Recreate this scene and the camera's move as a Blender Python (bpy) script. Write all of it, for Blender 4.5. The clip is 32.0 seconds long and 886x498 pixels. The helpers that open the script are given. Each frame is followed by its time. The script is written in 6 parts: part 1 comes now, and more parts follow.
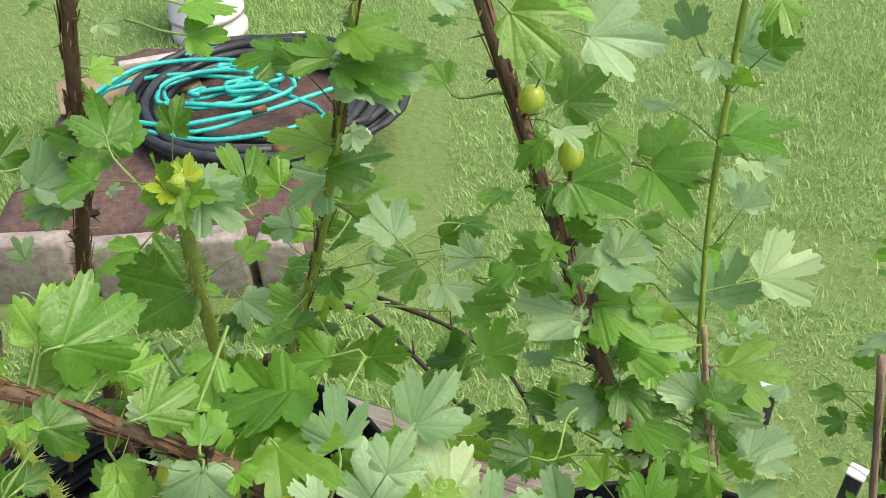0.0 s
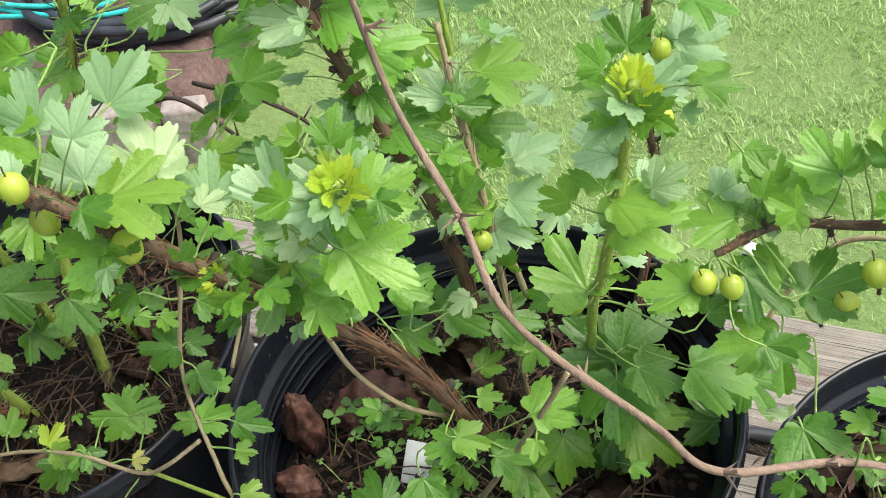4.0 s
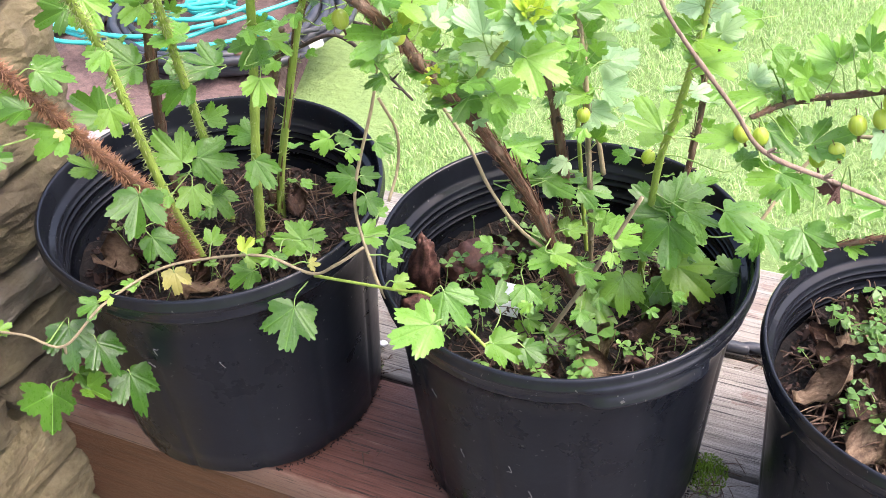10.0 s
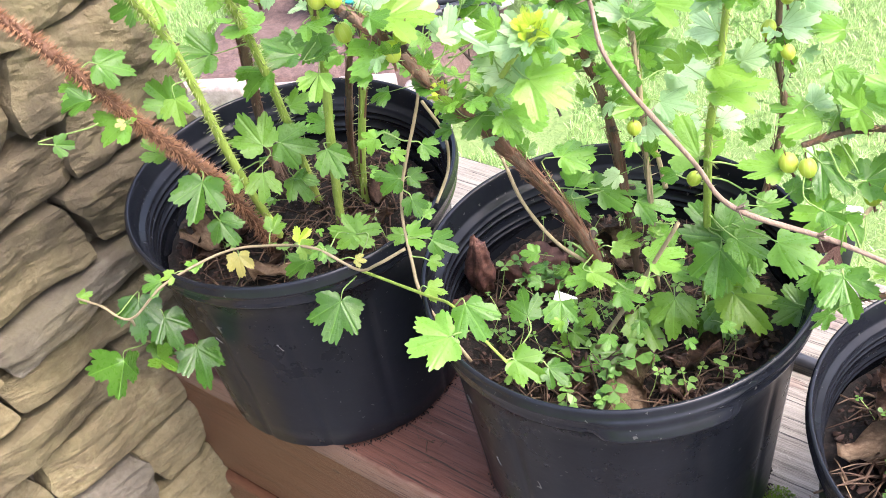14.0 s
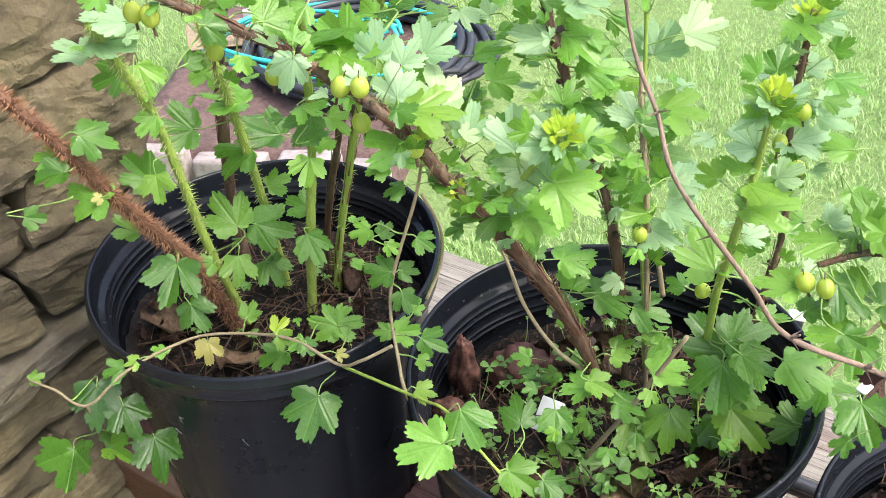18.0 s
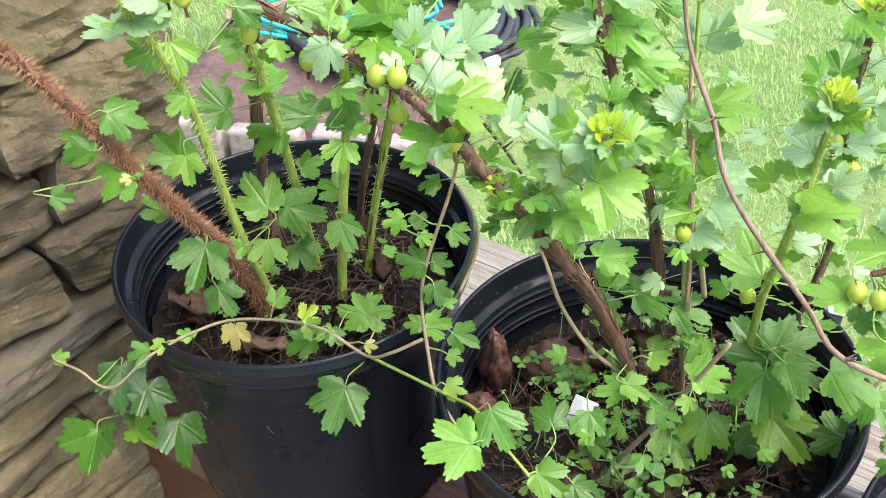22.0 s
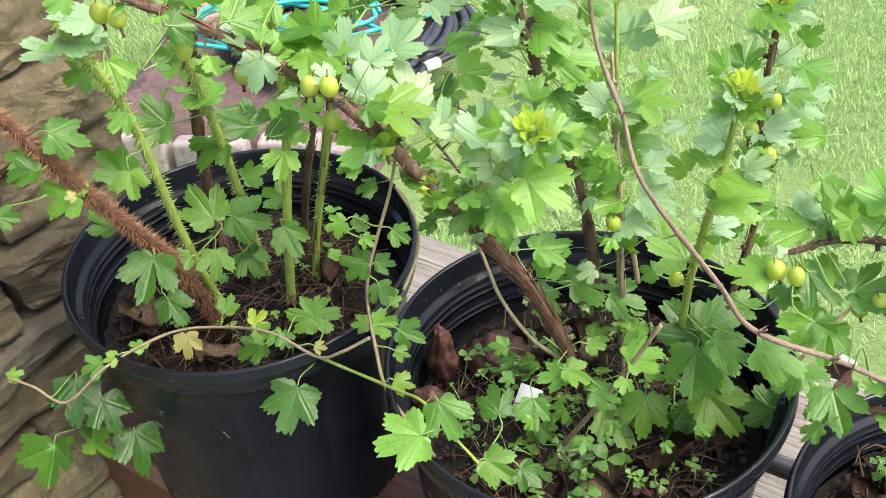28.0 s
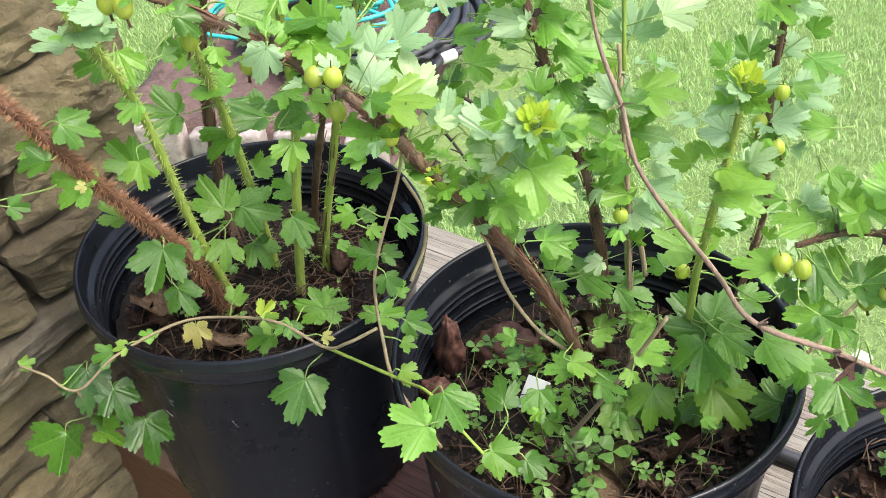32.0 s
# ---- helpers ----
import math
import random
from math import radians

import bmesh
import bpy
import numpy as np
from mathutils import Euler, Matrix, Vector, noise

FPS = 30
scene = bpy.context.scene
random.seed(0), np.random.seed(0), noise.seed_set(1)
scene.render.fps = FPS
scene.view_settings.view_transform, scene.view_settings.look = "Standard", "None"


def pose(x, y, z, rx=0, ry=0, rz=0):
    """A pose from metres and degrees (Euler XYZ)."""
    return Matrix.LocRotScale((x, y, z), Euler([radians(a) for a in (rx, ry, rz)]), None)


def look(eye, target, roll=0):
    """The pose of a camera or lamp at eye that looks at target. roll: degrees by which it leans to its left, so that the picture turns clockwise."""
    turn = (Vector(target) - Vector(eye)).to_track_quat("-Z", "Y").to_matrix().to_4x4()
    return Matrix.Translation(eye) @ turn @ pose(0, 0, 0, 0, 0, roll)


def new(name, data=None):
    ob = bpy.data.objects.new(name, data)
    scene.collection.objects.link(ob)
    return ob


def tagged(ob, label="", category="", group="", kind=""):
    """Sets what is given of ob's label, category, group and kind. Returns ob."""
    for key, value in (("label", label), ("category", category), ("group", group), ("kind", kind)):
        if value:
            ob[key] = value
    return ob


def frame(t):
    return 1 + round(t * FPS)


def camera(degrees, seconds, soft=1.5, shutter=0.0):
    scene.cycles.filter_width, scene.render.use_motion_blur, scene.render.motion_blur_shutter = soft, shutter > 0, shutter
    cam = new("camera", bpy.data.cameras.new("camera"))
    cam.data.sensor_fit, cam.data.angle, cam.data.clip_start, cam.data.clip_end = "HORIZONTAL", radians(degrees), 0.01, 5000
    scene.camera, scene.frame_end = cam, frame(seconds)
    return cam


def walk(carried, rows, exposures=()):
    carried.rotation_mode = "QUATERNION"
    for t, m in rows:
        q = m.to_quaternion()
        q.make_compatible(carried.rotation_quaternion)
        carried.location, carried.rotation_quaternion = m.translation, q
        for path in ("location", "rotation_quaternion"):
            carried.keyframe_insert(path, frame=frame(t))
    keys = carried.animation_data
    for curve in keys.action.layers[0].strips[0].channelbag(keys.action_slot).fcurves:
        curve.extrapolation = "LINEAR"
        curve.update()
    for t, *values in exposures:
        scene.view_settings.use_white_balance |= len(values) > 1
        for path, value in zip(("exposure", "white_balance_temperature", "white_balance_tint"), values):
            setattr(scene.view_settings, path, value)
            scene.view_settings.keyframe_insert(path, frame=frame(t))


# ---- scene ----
cam = camera(46.4, 32.0, soft=0.85)
METRES, EYE, TILT, LEAN, TURN = 1.06, 0.7555, -38.373, 4.159, 26.972
ROWS = [
    (0.0, 0.0, 0.0, 0.0, 0.0, 0.0, -0.0),
    (0.5, 0.0172, 0.009, -0.0084, -0.01, -2.14, 1.37),
    (1.0, 0.0321, 0.003, -0.0181, -0.34, -3.1, 3.28),
    (1.5, 0.0485, -0.0053, -0.0368, -0.6, -4.13, 4.95),
    (2.0, 0.0658, -0.0228, -0.0481, -0.56, -4.81, 6.29),
    (2.5, 0.0773, -0.0228, -0.0568, -1.13, -5.62, 7.12),
    (4.5, 0.0809, -0.0377, -0.0856, -2.54, -6.91, 6.8),
    (5.0, 0.0574, -0.0491, -0.1003, -0.51, -6.78, 3.88),
    (5.5, 0.0493, -0.067, -0.1159, 0.54, -6.73, 0.99),
    (6.0, 0.0437, -0.0767, -0.119, 1.25, -6.16, -1.31),
    (6.5, 0.0459, -0.0924, -0.1115, 2.65, -5.99, -2.26),
    (7.0, 0.0228, -0.1293, -0.128, 1.49, -4.75, -0.05),
    (7.5, -0.034, -0.1877, -0.1678, -2.57, -2.09, 3.98),
    (8.0, -0.0306, -0.2231, -0.2029, -5.69, -0.78, 4.94),
    (8.5, -0.0259, -0.2207, -0.2107, -6.75, -1.2, 3.29),
    (9.0, -0.0177, -0.2162, -0.2098, -5.73, -2.05, 2.29),
    (9.5, -0.0258, -0.2215, -0.2144, -3.68, -1.99, 1.48),
    (10.0, -0.0176, -0.2377, -0.2123, -3.12, -0.78, 1.67),
    (10.5, -0.0314, -0.2296, -0.2169, -3.12, -0.82, 0.88),
    (11.0, -0.0241, -0.2158, -0.2064, -0.46, -1.93, -1.59),
    (11.5, 0.0202, -0.2026, -0.1888, 3.41, -3.16, -4.1),
    (12.0, 0.0632, -0.2054, -0.198, 4.61, -3.94, -4.56),
    (12.5, 0.0788, -0.2095, -0.2014, 4.48, -4.07, -4.26),
    (13.0, 0.0918, -0.2167, -0.1999, 6.59, -4.89, -4.6),
    (13.5, 0.1092, -0.2293, -0.2023, 10.15, -5.56, -3.62),
    (14.0, 0.1144, -0.2168, -0.1685, 9.91, -3.99, -1.84),
    (14.5, 0.0765, -0.1386, -0.1523, 6.96, -3.29, -2.29),
    (16.5, 0.0657, -0.1992, -0.1599, 6.99, -0.1, -3.91),
    (17.0, 0.0591, -0.1965, -0.1594, 6.32, 0.15, -4.71),
    (17.5, 0.0585, -0.195, -0.1572, 5.06, 0.64, -4.72),
    (18.0, 0.0575, -0.1941, -0.1575, 5.27, 0.43, -4.94),
    (18.5, 0.0643, -0.1888, -0.1555, 7.18, -0.53, -5.78),
    (19.0, 0.0682, -0.1935, -0.1562, 9.23, -1.5, -6.54),
    (19.5, 0.0577, -0.1857, -0.1567, 9.05, -2.13, -6.97),
    (20.0, 0.049, -0.1708, -0.1587, 7.7, -2.52, -7.02),
    (20.5, 0.0485, -0.1662, -0.153, 7.03, -2.11, -7.08),
    (21.0, 0.0481, -0.1652, -0.1459, 7.14, -1.86, -7.06),
    (21.5, 0.0495, -0.1666, -0.1458, 7.18, -1.53, -7.07),
    (22.0, 0.0527, -0.1731, -0.1452, 7.08, -1.27, -6.75),
    (22.5, 0.0583, -0.178, -0.1438, 6.68, -1.24, -6.05),
    (23.0, 0.0581, -0.1809, -0.1453, 6.49, -1.38, -5.78),
    (23.5, 0.0551, -0.1789, -0.1451, 6.37, -1.63, -5.91),
    (24.0, 0.0508, -0.1773, -0.1443, 6.19, -1.69, -6.0),
    (24.5, 0.0504, -0.1768, -0.1449, 6.04, -1.8, -5.78),
    (25.0, 0.0541, -0.1814, -0.1446, 5.88, -1.56, -5.43),
    (25.5, 0.0573, -0.1818, -0.1429, 5.4, -1.25, -4.93),
    (27.5, 0.064, -0.193, -0.1448, 4.29, -0.76, -4.03),
    (28.0, 0.0632, -0.1958, -0.1459, 4.45, -0.92, -3.93),
    (28.5, 0.0717, -0.1934, -0.144, 4.78, -1.18, -3.75),
    (29.0, 0.0705, -0.1999, -0.1465, 5.14, -1.11, -3.78),
    (29.5, 0.0705, -0.1981, -0.1461, 5.03, -0.97, -4.0),
    (30.0, 0.0683, -0.1964, -0.1456, 4.88, -0.83, -4.37),
    (30.5, 0.0652, -0.1954, -0.1458, 4.9, -0.87, -4.59),
    (31.0, 0.0676, -0.1932, -0.1443, 5.08, -1.15, -4.4),
    (31.5, 0.0703, -0.1914, -0.144, 5.38, -1.44, -4.28),
    (32.0, 0.0711, -0.1961, -0.1459, 5.51, -1.43, -4.17),
]
EXPOSURE = [(0, 0.73, 6900, 7), (1, 0.80, 6800, 7), (2.5, 1.02, 6650, 7), (4.5, 1.18, 6600, 7), (6, 1.45, 6450, 12), (8, 1.8, 6500, 14), (10, 1.9, 6350, 22), (13, 2.05, 6300, 20), (14.5, 2.05, 6300, 20), (17, 1.58, 6350, 14), (19, 1.54, 6350, 13), (20, 1.6, 6300, 13), (25, 1.54, 6350, 14), (28, 1.42, 6450, 12), (32, 1.41, 6500, 11)]
walk(cam, [(t, pose(0, 0, EYE, TILT, LEAN, TURN) @ pose(METRES * x, METRES * y, METRES * z, 90 + pitch, roll, yaw)) for t, x, y, z, yaw, pitch, roll in ROWS], EXPOSURE)

# ---- world, sun ----
world = bpy.data.worlds.new("overcast_sky")
scene.world = world
world.use_nodes = True
wn = world.node_tree.nodes
sky = wn.new("ShaderNodeTexSky")
sky.sky_type, sky.sun_disc = 'NISHITA', False
sky.sun_elevation, sky.sun_rotation = radians(58), radians(80)
sky.air_density, sky.dust_density = 1.0, 6.0
world.node_tree.links.new(sky.outputs[0], wn["Background"].inputs[0])
wn["Background"].inputs[1].default_value = 0.15
sun = new("sun", bpy.data.lights.new("sun", 'SUN'))
sun.data.energy, sun.data.angle, sun.data.color = 1.05, radians(40), (1.0, 0.97, 0.93)
sun.matrix_world = look((2.7, 0.5, 4.7), (0, 0, 0))

# ---- materials ----


class Mat:
    """A small wrapper to write node materials in few lines."""

    def __init__(self, name):
        self.m = bpy.data.materials.new(name)
        self.m.use_nodes = True
        self.t = self.m.node_tree
        self.b = self.t.nodes["Principled BSDF"]
        self.co = self.t.nodes.new("ShaderNodeTexCoord").outputs["Object"]

    def node(self, kind, **sets):
        n = self.t.nodes.new("ShaderNode" + kind)
        for key, value in sets.items():
            sock = n.inputs[key.replace("_", " ")]
            if hasattr(value, "links"):
                self.t.links.new(value, sock)
            else:
                sock.default_value = (*value, 1) if sock.type == 'RGBA' else value
        return n

    def noise(self, scale, detail=4.0, rough=0.6, co=None, stretch=None):
        co = co or self.co
        if stretch:
            co = self.node("Mapping", Vector=co, Scale=stretch).outputs[0]
        return self.node("TexNoise", Vector=co, Scale=scale, Detail=detail, Roughness=rough).outputs[0]

    def ramp(self, fac, *stops):
        n = self.node("ValToRGB", Fac=fac)
        while len(n.color_ramp.elements) < len(stops):
            n.color_ramp.elements.new(0.5)
        for e, (p, c) in zip(n.color_ramp.elements, stops):
            e.position, e.color = p, (*c, 1)
        return n.outputs[0]

    def math(self, op, a, b=0.5, c=None):
        n = self.t.nodes.new("ShaderNodeMath")
        n.operation = op
        for i, value in enumerate((a, b, c)):
            if value is None:
                continue
            if hasattr(value, "links"):
                self.t.links.new(value, n.inputs[i])
            else:
                n.inputs[i].default_value = value
        return n.outputs[0]

    def mix(self, fac, a, b, mode='MIX'):
        n = self.t.nodes.new("ShaderNodeMix")
        n.data_type, n.blend_type = 'RGBA', mode
        for sock, value in ((n.inputs[0], fac), (n.inputs[6], a), (n.inputs[7], b)):
            if hasattr(value, "links"):
                self.t.links.new(value, sock)
            else:
                sock.default_value = value if isinstance(value, float) else (*value, 1)
        return n.outputs[2]

    def set(self, color=None, rough=0.6, metal=0.0, bump=None, strength=0.4, distance=0.002, spec=0.5):
        for key, value in (("Base Color", color), ("Roughness", rough), ("Metallic", metal), ("Specular IOR Level", spec)):
            if value is None:
                continue
            if hasattr(value, "links"):
                self.t.links.new(value, self.b.inputs[key])
            elif isinstance(value, tuple):
                self.b.inputs[key].default_value = (*value, 1)
            else:
                self.b.inputs[key].default_value = value
        if bump is not None:
            n = self.node("Bump", Height=bump, Strength=strength, Distance=distance)
            self.t.links.new(n.outputs[0], self.b.inputs["Normal"])
        return self

    def random(self):
        return self.node("ObjectInfo").outputs["Random"]

    def thin(self, color, amount):
        """Lets part of the light through, as a leaf does."""
        tr = self.node("BsdfTranslucent", Color=color)
        mx = self.node("MixShader", Fac=amount)
        out = self.t.nodes["Material Output"]
        self.t.links.new(self.b.outputs[0], mx.inputs[1])
        self.t.links.new(tr.outputs[0], mx.inputs[2])
        self.t.links.new(mx.outputs[0], out.inputs[0])
        return self


def leaf_material(name, dark, mid, light, through_color, amount=0.35, vein_color=None):
    k = Mat(name)
    sep = k.node("SeparateXYZ", Vector=k.co)
    x, y = sep.outputs[0], sep.outputs[1]
    near, chevron = None, None
    for a in ((0, 43, -43) if vein_color is None else (0, 24, -24, 50, -50)):
        s, c = math.sin(radians(a)), math.cos(radians(a))
        across = k.math('ABSOLUTE', k.math('SUBTRACT', k.math('MULTIPLY', x, c), k.math('MULTIPLY', y, s)))
        along = k.math('ADD', k.math('MULTIPLY', x, s), k.math('MULTIPLY', y, c))
        d = k.math('ADD', across, k.math('MULTIPLY', k.math('LESS_THAN', along, 0.0), 1.0))
        side = k.math('FRACT', k.math('MULTIPLY', k.math('SUBTRACT', along, across), 5.5))
        side = k.math('MULTIPLY', k.math('LESS_THAN', side, 0.05), k.math('LESS_THAN', across, k.math('MULTIPLY', along, 0.42)))
        chevron = side if chevron is None else k.math('MAXIMUM', chevron, side)
        near = d if near is None else k.math('MINIMUM', near, d)
    rib = k.node("MapRange", Value=near).outputs[0]
    for i, value in ((1, 0.003), (2, 0.015), (3, 1.0), (4, 0.0)):
        rib.node.inputs[i].default_value = value
    vein = k.math('MAXIMUM', rib, k.math('MULTIPLY', chevron, 0.35))
    soft = k.node("MapRange", Value=near).outputs[0]
    soft.node.inputs[1].default_value, soft.node.inputs[2].default_value = 0.0, 0.04
    crinkle = k.noise(9.0, 3.0)
    tone = k.ramp(k.math('ADD', k.math('MULTIPLY', crinkle, 0.22), k.math('MULTIPLY', k.random(), 0.78)), (0.2, dark), (0.5, mid), (0.85, light))
    tone = k.mix(k.ramp(k.math('FRACT', k.math('MULTIPLY', k.random(), 7.3)), (0.70, (0.0,) * 3), (0.95, (0.5,) * 3)), tone, tuple(v * m for v, m in zip(light, (1.28, 1.04, 0.9))))
    blot = k.noise(3.0, 2.0)
    tone = k.mix(k.math('MULTIPLY', blot, 0.35), tone, light)
    color = k.mix(k.math('MULTIPLY', vein, 0.3), tone, vein_color or tuple(min(1, v * 1.4) for v in light))
    h = k.math('ADD', k.math('MULTIPLY', soft, 0.45), k.math('SUBTRACT', k.math('MULTIPLY', crinkle, 0.35), k.math('MULTIPLY', chevron, 0.15)))
    k.set(color, k.ramp(crinkle, (0.3, (0.23,) * 3), (0.7, (0.40,) * 3)), bump=h, strength=0.20, distance=0.02, spec=0.5)
    return k.thin(k.mix(0.5, through_color, color), amount).m


LEAF = leaf_material("gooseberry_leaf_green", (0.034, 0.114, 0.014), (0.083, 0.224, 0.027), (0.175, 0.390, 0.054), (0.31, 0.58, 0.05))
# darker copy of the leaf green, with shade put into its colour
LEAF_SHADED = leaf_material("gooseberry_leaf_shaded", (0.020, 0.075, 0.010), (0.040, 0.125, 0.016), (0.075, 0.20, 0.028), (0.20, 0.42, 0.03))
LEAF_PALE = leaf_material("gooseberry_leaf_pale", (0.16, 0.31, 0.135), (0.27, 0.45, 0.23), (0.39, 0.58, 0.33), (0.44, 0.66, 0.18), 0.42, (0.07, 0.16, 0.05))
LEAF_YOUNG = leaf_material("gooseberry_leaf_young", (0.24, 0.40, 0.03), (0.36, 0.52, 0.045), (0.50, 0.63, 0.08), (0.58, 0.74, 0.06), 0.42)
LEAF_OLD = leaf_material("gooseberry_leaf_yellowing", (0.26, 0.28, 0.05), (0.42, 0.42, 0.09), (0.54, 0.50, 0.18), (0.6, 0.6, 0.14))
LEAF_LIME = leaf_material("gooseberry_leaf_lime", (0.070, 0.20, 0.02), (0.115, 0.275, 0.03), (0.19, 0.37, 0.055), (0.42, 0.68, 0.06), 0.4)
WEED = leaf_material("weed_leaf", (0.05, 0.14, 0.025), (0.10, 0.23, 0.045), (0.18, 0.34, 0.08), (0.30, 0.55, 0.08))


def bark(name, a, b, c, fine=260.0):
    k = Mat(name)
    n = k.noise(fine, 5.0, 0.7, stretch=(1, 1, 0.22))
    m = k.noise(35.0, 3.0)
    col = k.mix(m, k.ramp(n, (0.3, a), (0.55, b), (0.8, c)), b)
    return k.set(col, 0.75, bump=n, strength=0.9, distance=0.002).m


BARK = bark("brown_bark", (0.045, 0.029, 0.018), (0.135, 0.088, 0.055), (0.32, 0.23, 0.15))
BARK_RED = bark("bristly_red_bark", (0.052, 0.023, 0.012), (0.14, 0.068, 0.037), (0.30, 0.175, 0.10))
BARK_TAN = bark("tan_bark", (0.16, 0.125, 0.07), (0.31, 0.255, 0.15), (0.46, 0.39, 0.25))
BARK_TWIG = bark("mauve_bark", (0.11, 0.077, 0.058), (0.24, 0.170, 0.125), (0.38, 0.285, 0.215))
BARK_DARK = bark("dead_dark_bark", (0.02, 0.015, 0.012), (0.05, 0.035, 0.025), (0.10, 0.08, 0.06))
STEM = bark("green_stem", (0.17, 0.25, 0.04), (0.30, 0.42, 0.07), (0.44, 0.54, 0.15))
STALK = bark("leaf_stalk", (0.14, 0.24, 0.06), (0.24, 0.38, 0.10), (0.36, 0.48, 0.18))
THORN_RED = Mat("red_bristle").set((0.27, 0.14, 0.075), 0.5).m
THORN = Mat("thorn").set((0.22, 0.14, 0.07), 0.5).m
THORN_GREEN = Mat("green_bristle").set((0.30, 0.36, 0.12), 0.5).m


def plastic_black(name, rough, spec):
    k = Mat(name)
    dust = k.noise(14.0, 6.0, 0.7)
    spots = k.noise(210.0, 2.0)
    streak = k.noise(30.0, 4.0, 0.6, stretch=(1, 1, 0.12))
    col = k.ramp(k.math('ADD', k.math('MULTIPLY', dust, 0.6), k.math('MULTIPLY', streak, 0.4)), (0.3, (0.006, 0.007, 0.010)), (0.75, (0.017, 0.020, 0.026)))
    col = k.mix(k.math('MULTIPLY', k.math('GREATER_THAN', spots, 0.71), 0.4), col, (0.16, 0.16, 0.15))
    h = k.math('ADD', k.noise(45.0, 3.0), k.noise(9.0, 2.0, stretch=(1, 1, 0.3)))
    return k.set(col, k.ramp(dust, (0.3, (rough,) * 3), (0.7, (rough + 0.18,) * 3)), bump=h, strength=0.14, distance=0.002, spec=spec).m


POT = plastic_black("black_nursery_plastic", 0.22, 0.16)
POT_GLOSS = plastic_black("glossy_black_plastic", 0.06, 0.30)
POT_INNER = plastic_black("black_inner_plastic", 0.04, 0.20)


SCUFF = Mat("pale_scuff").set((0.16, 0.16, 0.155), 0.7).m


def soil_material():
    k = Mat("potting_soil")
    n = k.noise(120.0, 6.0, 0.75)
    m = k.noise(25.0, 3.0)
    return k.set(k.mix(k.math('MULTIPLY', m, 0.4), k.ramp(n, (0.40, (0.002, 0.0015, 0.001)), (0.52, (0.008, 0.005, 0.0035)), (0.66, (0.05, 0.030, 0.020))), (0.006, 0.004, 0.003)), 0.9, bump=n, strength=1.0, distance=0.006).m


SOIL = soil_material()


def litter(name, a, b, c, scale=160.0):
    k = Mat(name)
    n = k.noise(scale, 5.0, 0.7, stretch=(1, 0.5, 1))
    return k.set(k.mix(k.math('MULTIPLY', k.random(), 0.5), k.ramp(n, (0.36, a), (0.52, b), (0.68, c)), b), 0.7, bump=n, strength=0.8, distance=0.002).m


DEAD_LEAF = litter("dead_leaf_brown", (0.02, 0.010, 0.007), (0.08, 0.042, 0.026), (0.20, 0.115, 0.07), 9.0)
DEAD_PALE = litter("dead_leaf_pale", (0.10, 0.06, 0.035), (0.27, 0.185, 0.115), (0.44, 0.33, 0.22), 9.0)
PINE_CONE = litter("rotten_wood", (0.03, 0.012, 0.009), (0.10, 0.042, 0.030), (0.22, 0.105, 0.075), 110.0)
k = Mat("bark_mulch_flakes")
n = k.noise(150.0, 5.0, 0.7)
MULCH = k.set(k.mix(k.node("NewGeometry").outputs["Random Per Island"], k.ramp(n, (0.3, (0.010, 0.005, 0.003)), (0.7, (0.035, 0.016, 0.010))), k.ramp(n, (0.3, (0.025, 0.012, 0.008)), (0.7, (0.09, 0.046, 0.030)))), 0.8, bump=n, strength=0.6, distance=0.002).m
STRAW = litter("straw", (0.04, 0.024, 0.014), (0.10, 0.060, 0.036), (0.24, 0.16, 0.095))
CARD = litter("tan_cardboard", (0.22, 0.16, 0.09), (0.34, 0.26, 0.16), (0.45, 0.36, 0.24))
MOSS = litter("moss", (0.08, 0.15, 0.012), (0.17, 0.29, 0.025), (0.30, 0.42, 0.05))


EDGE, BOARD = 0.156, 0.143  # front edge of the deck and width of its boards


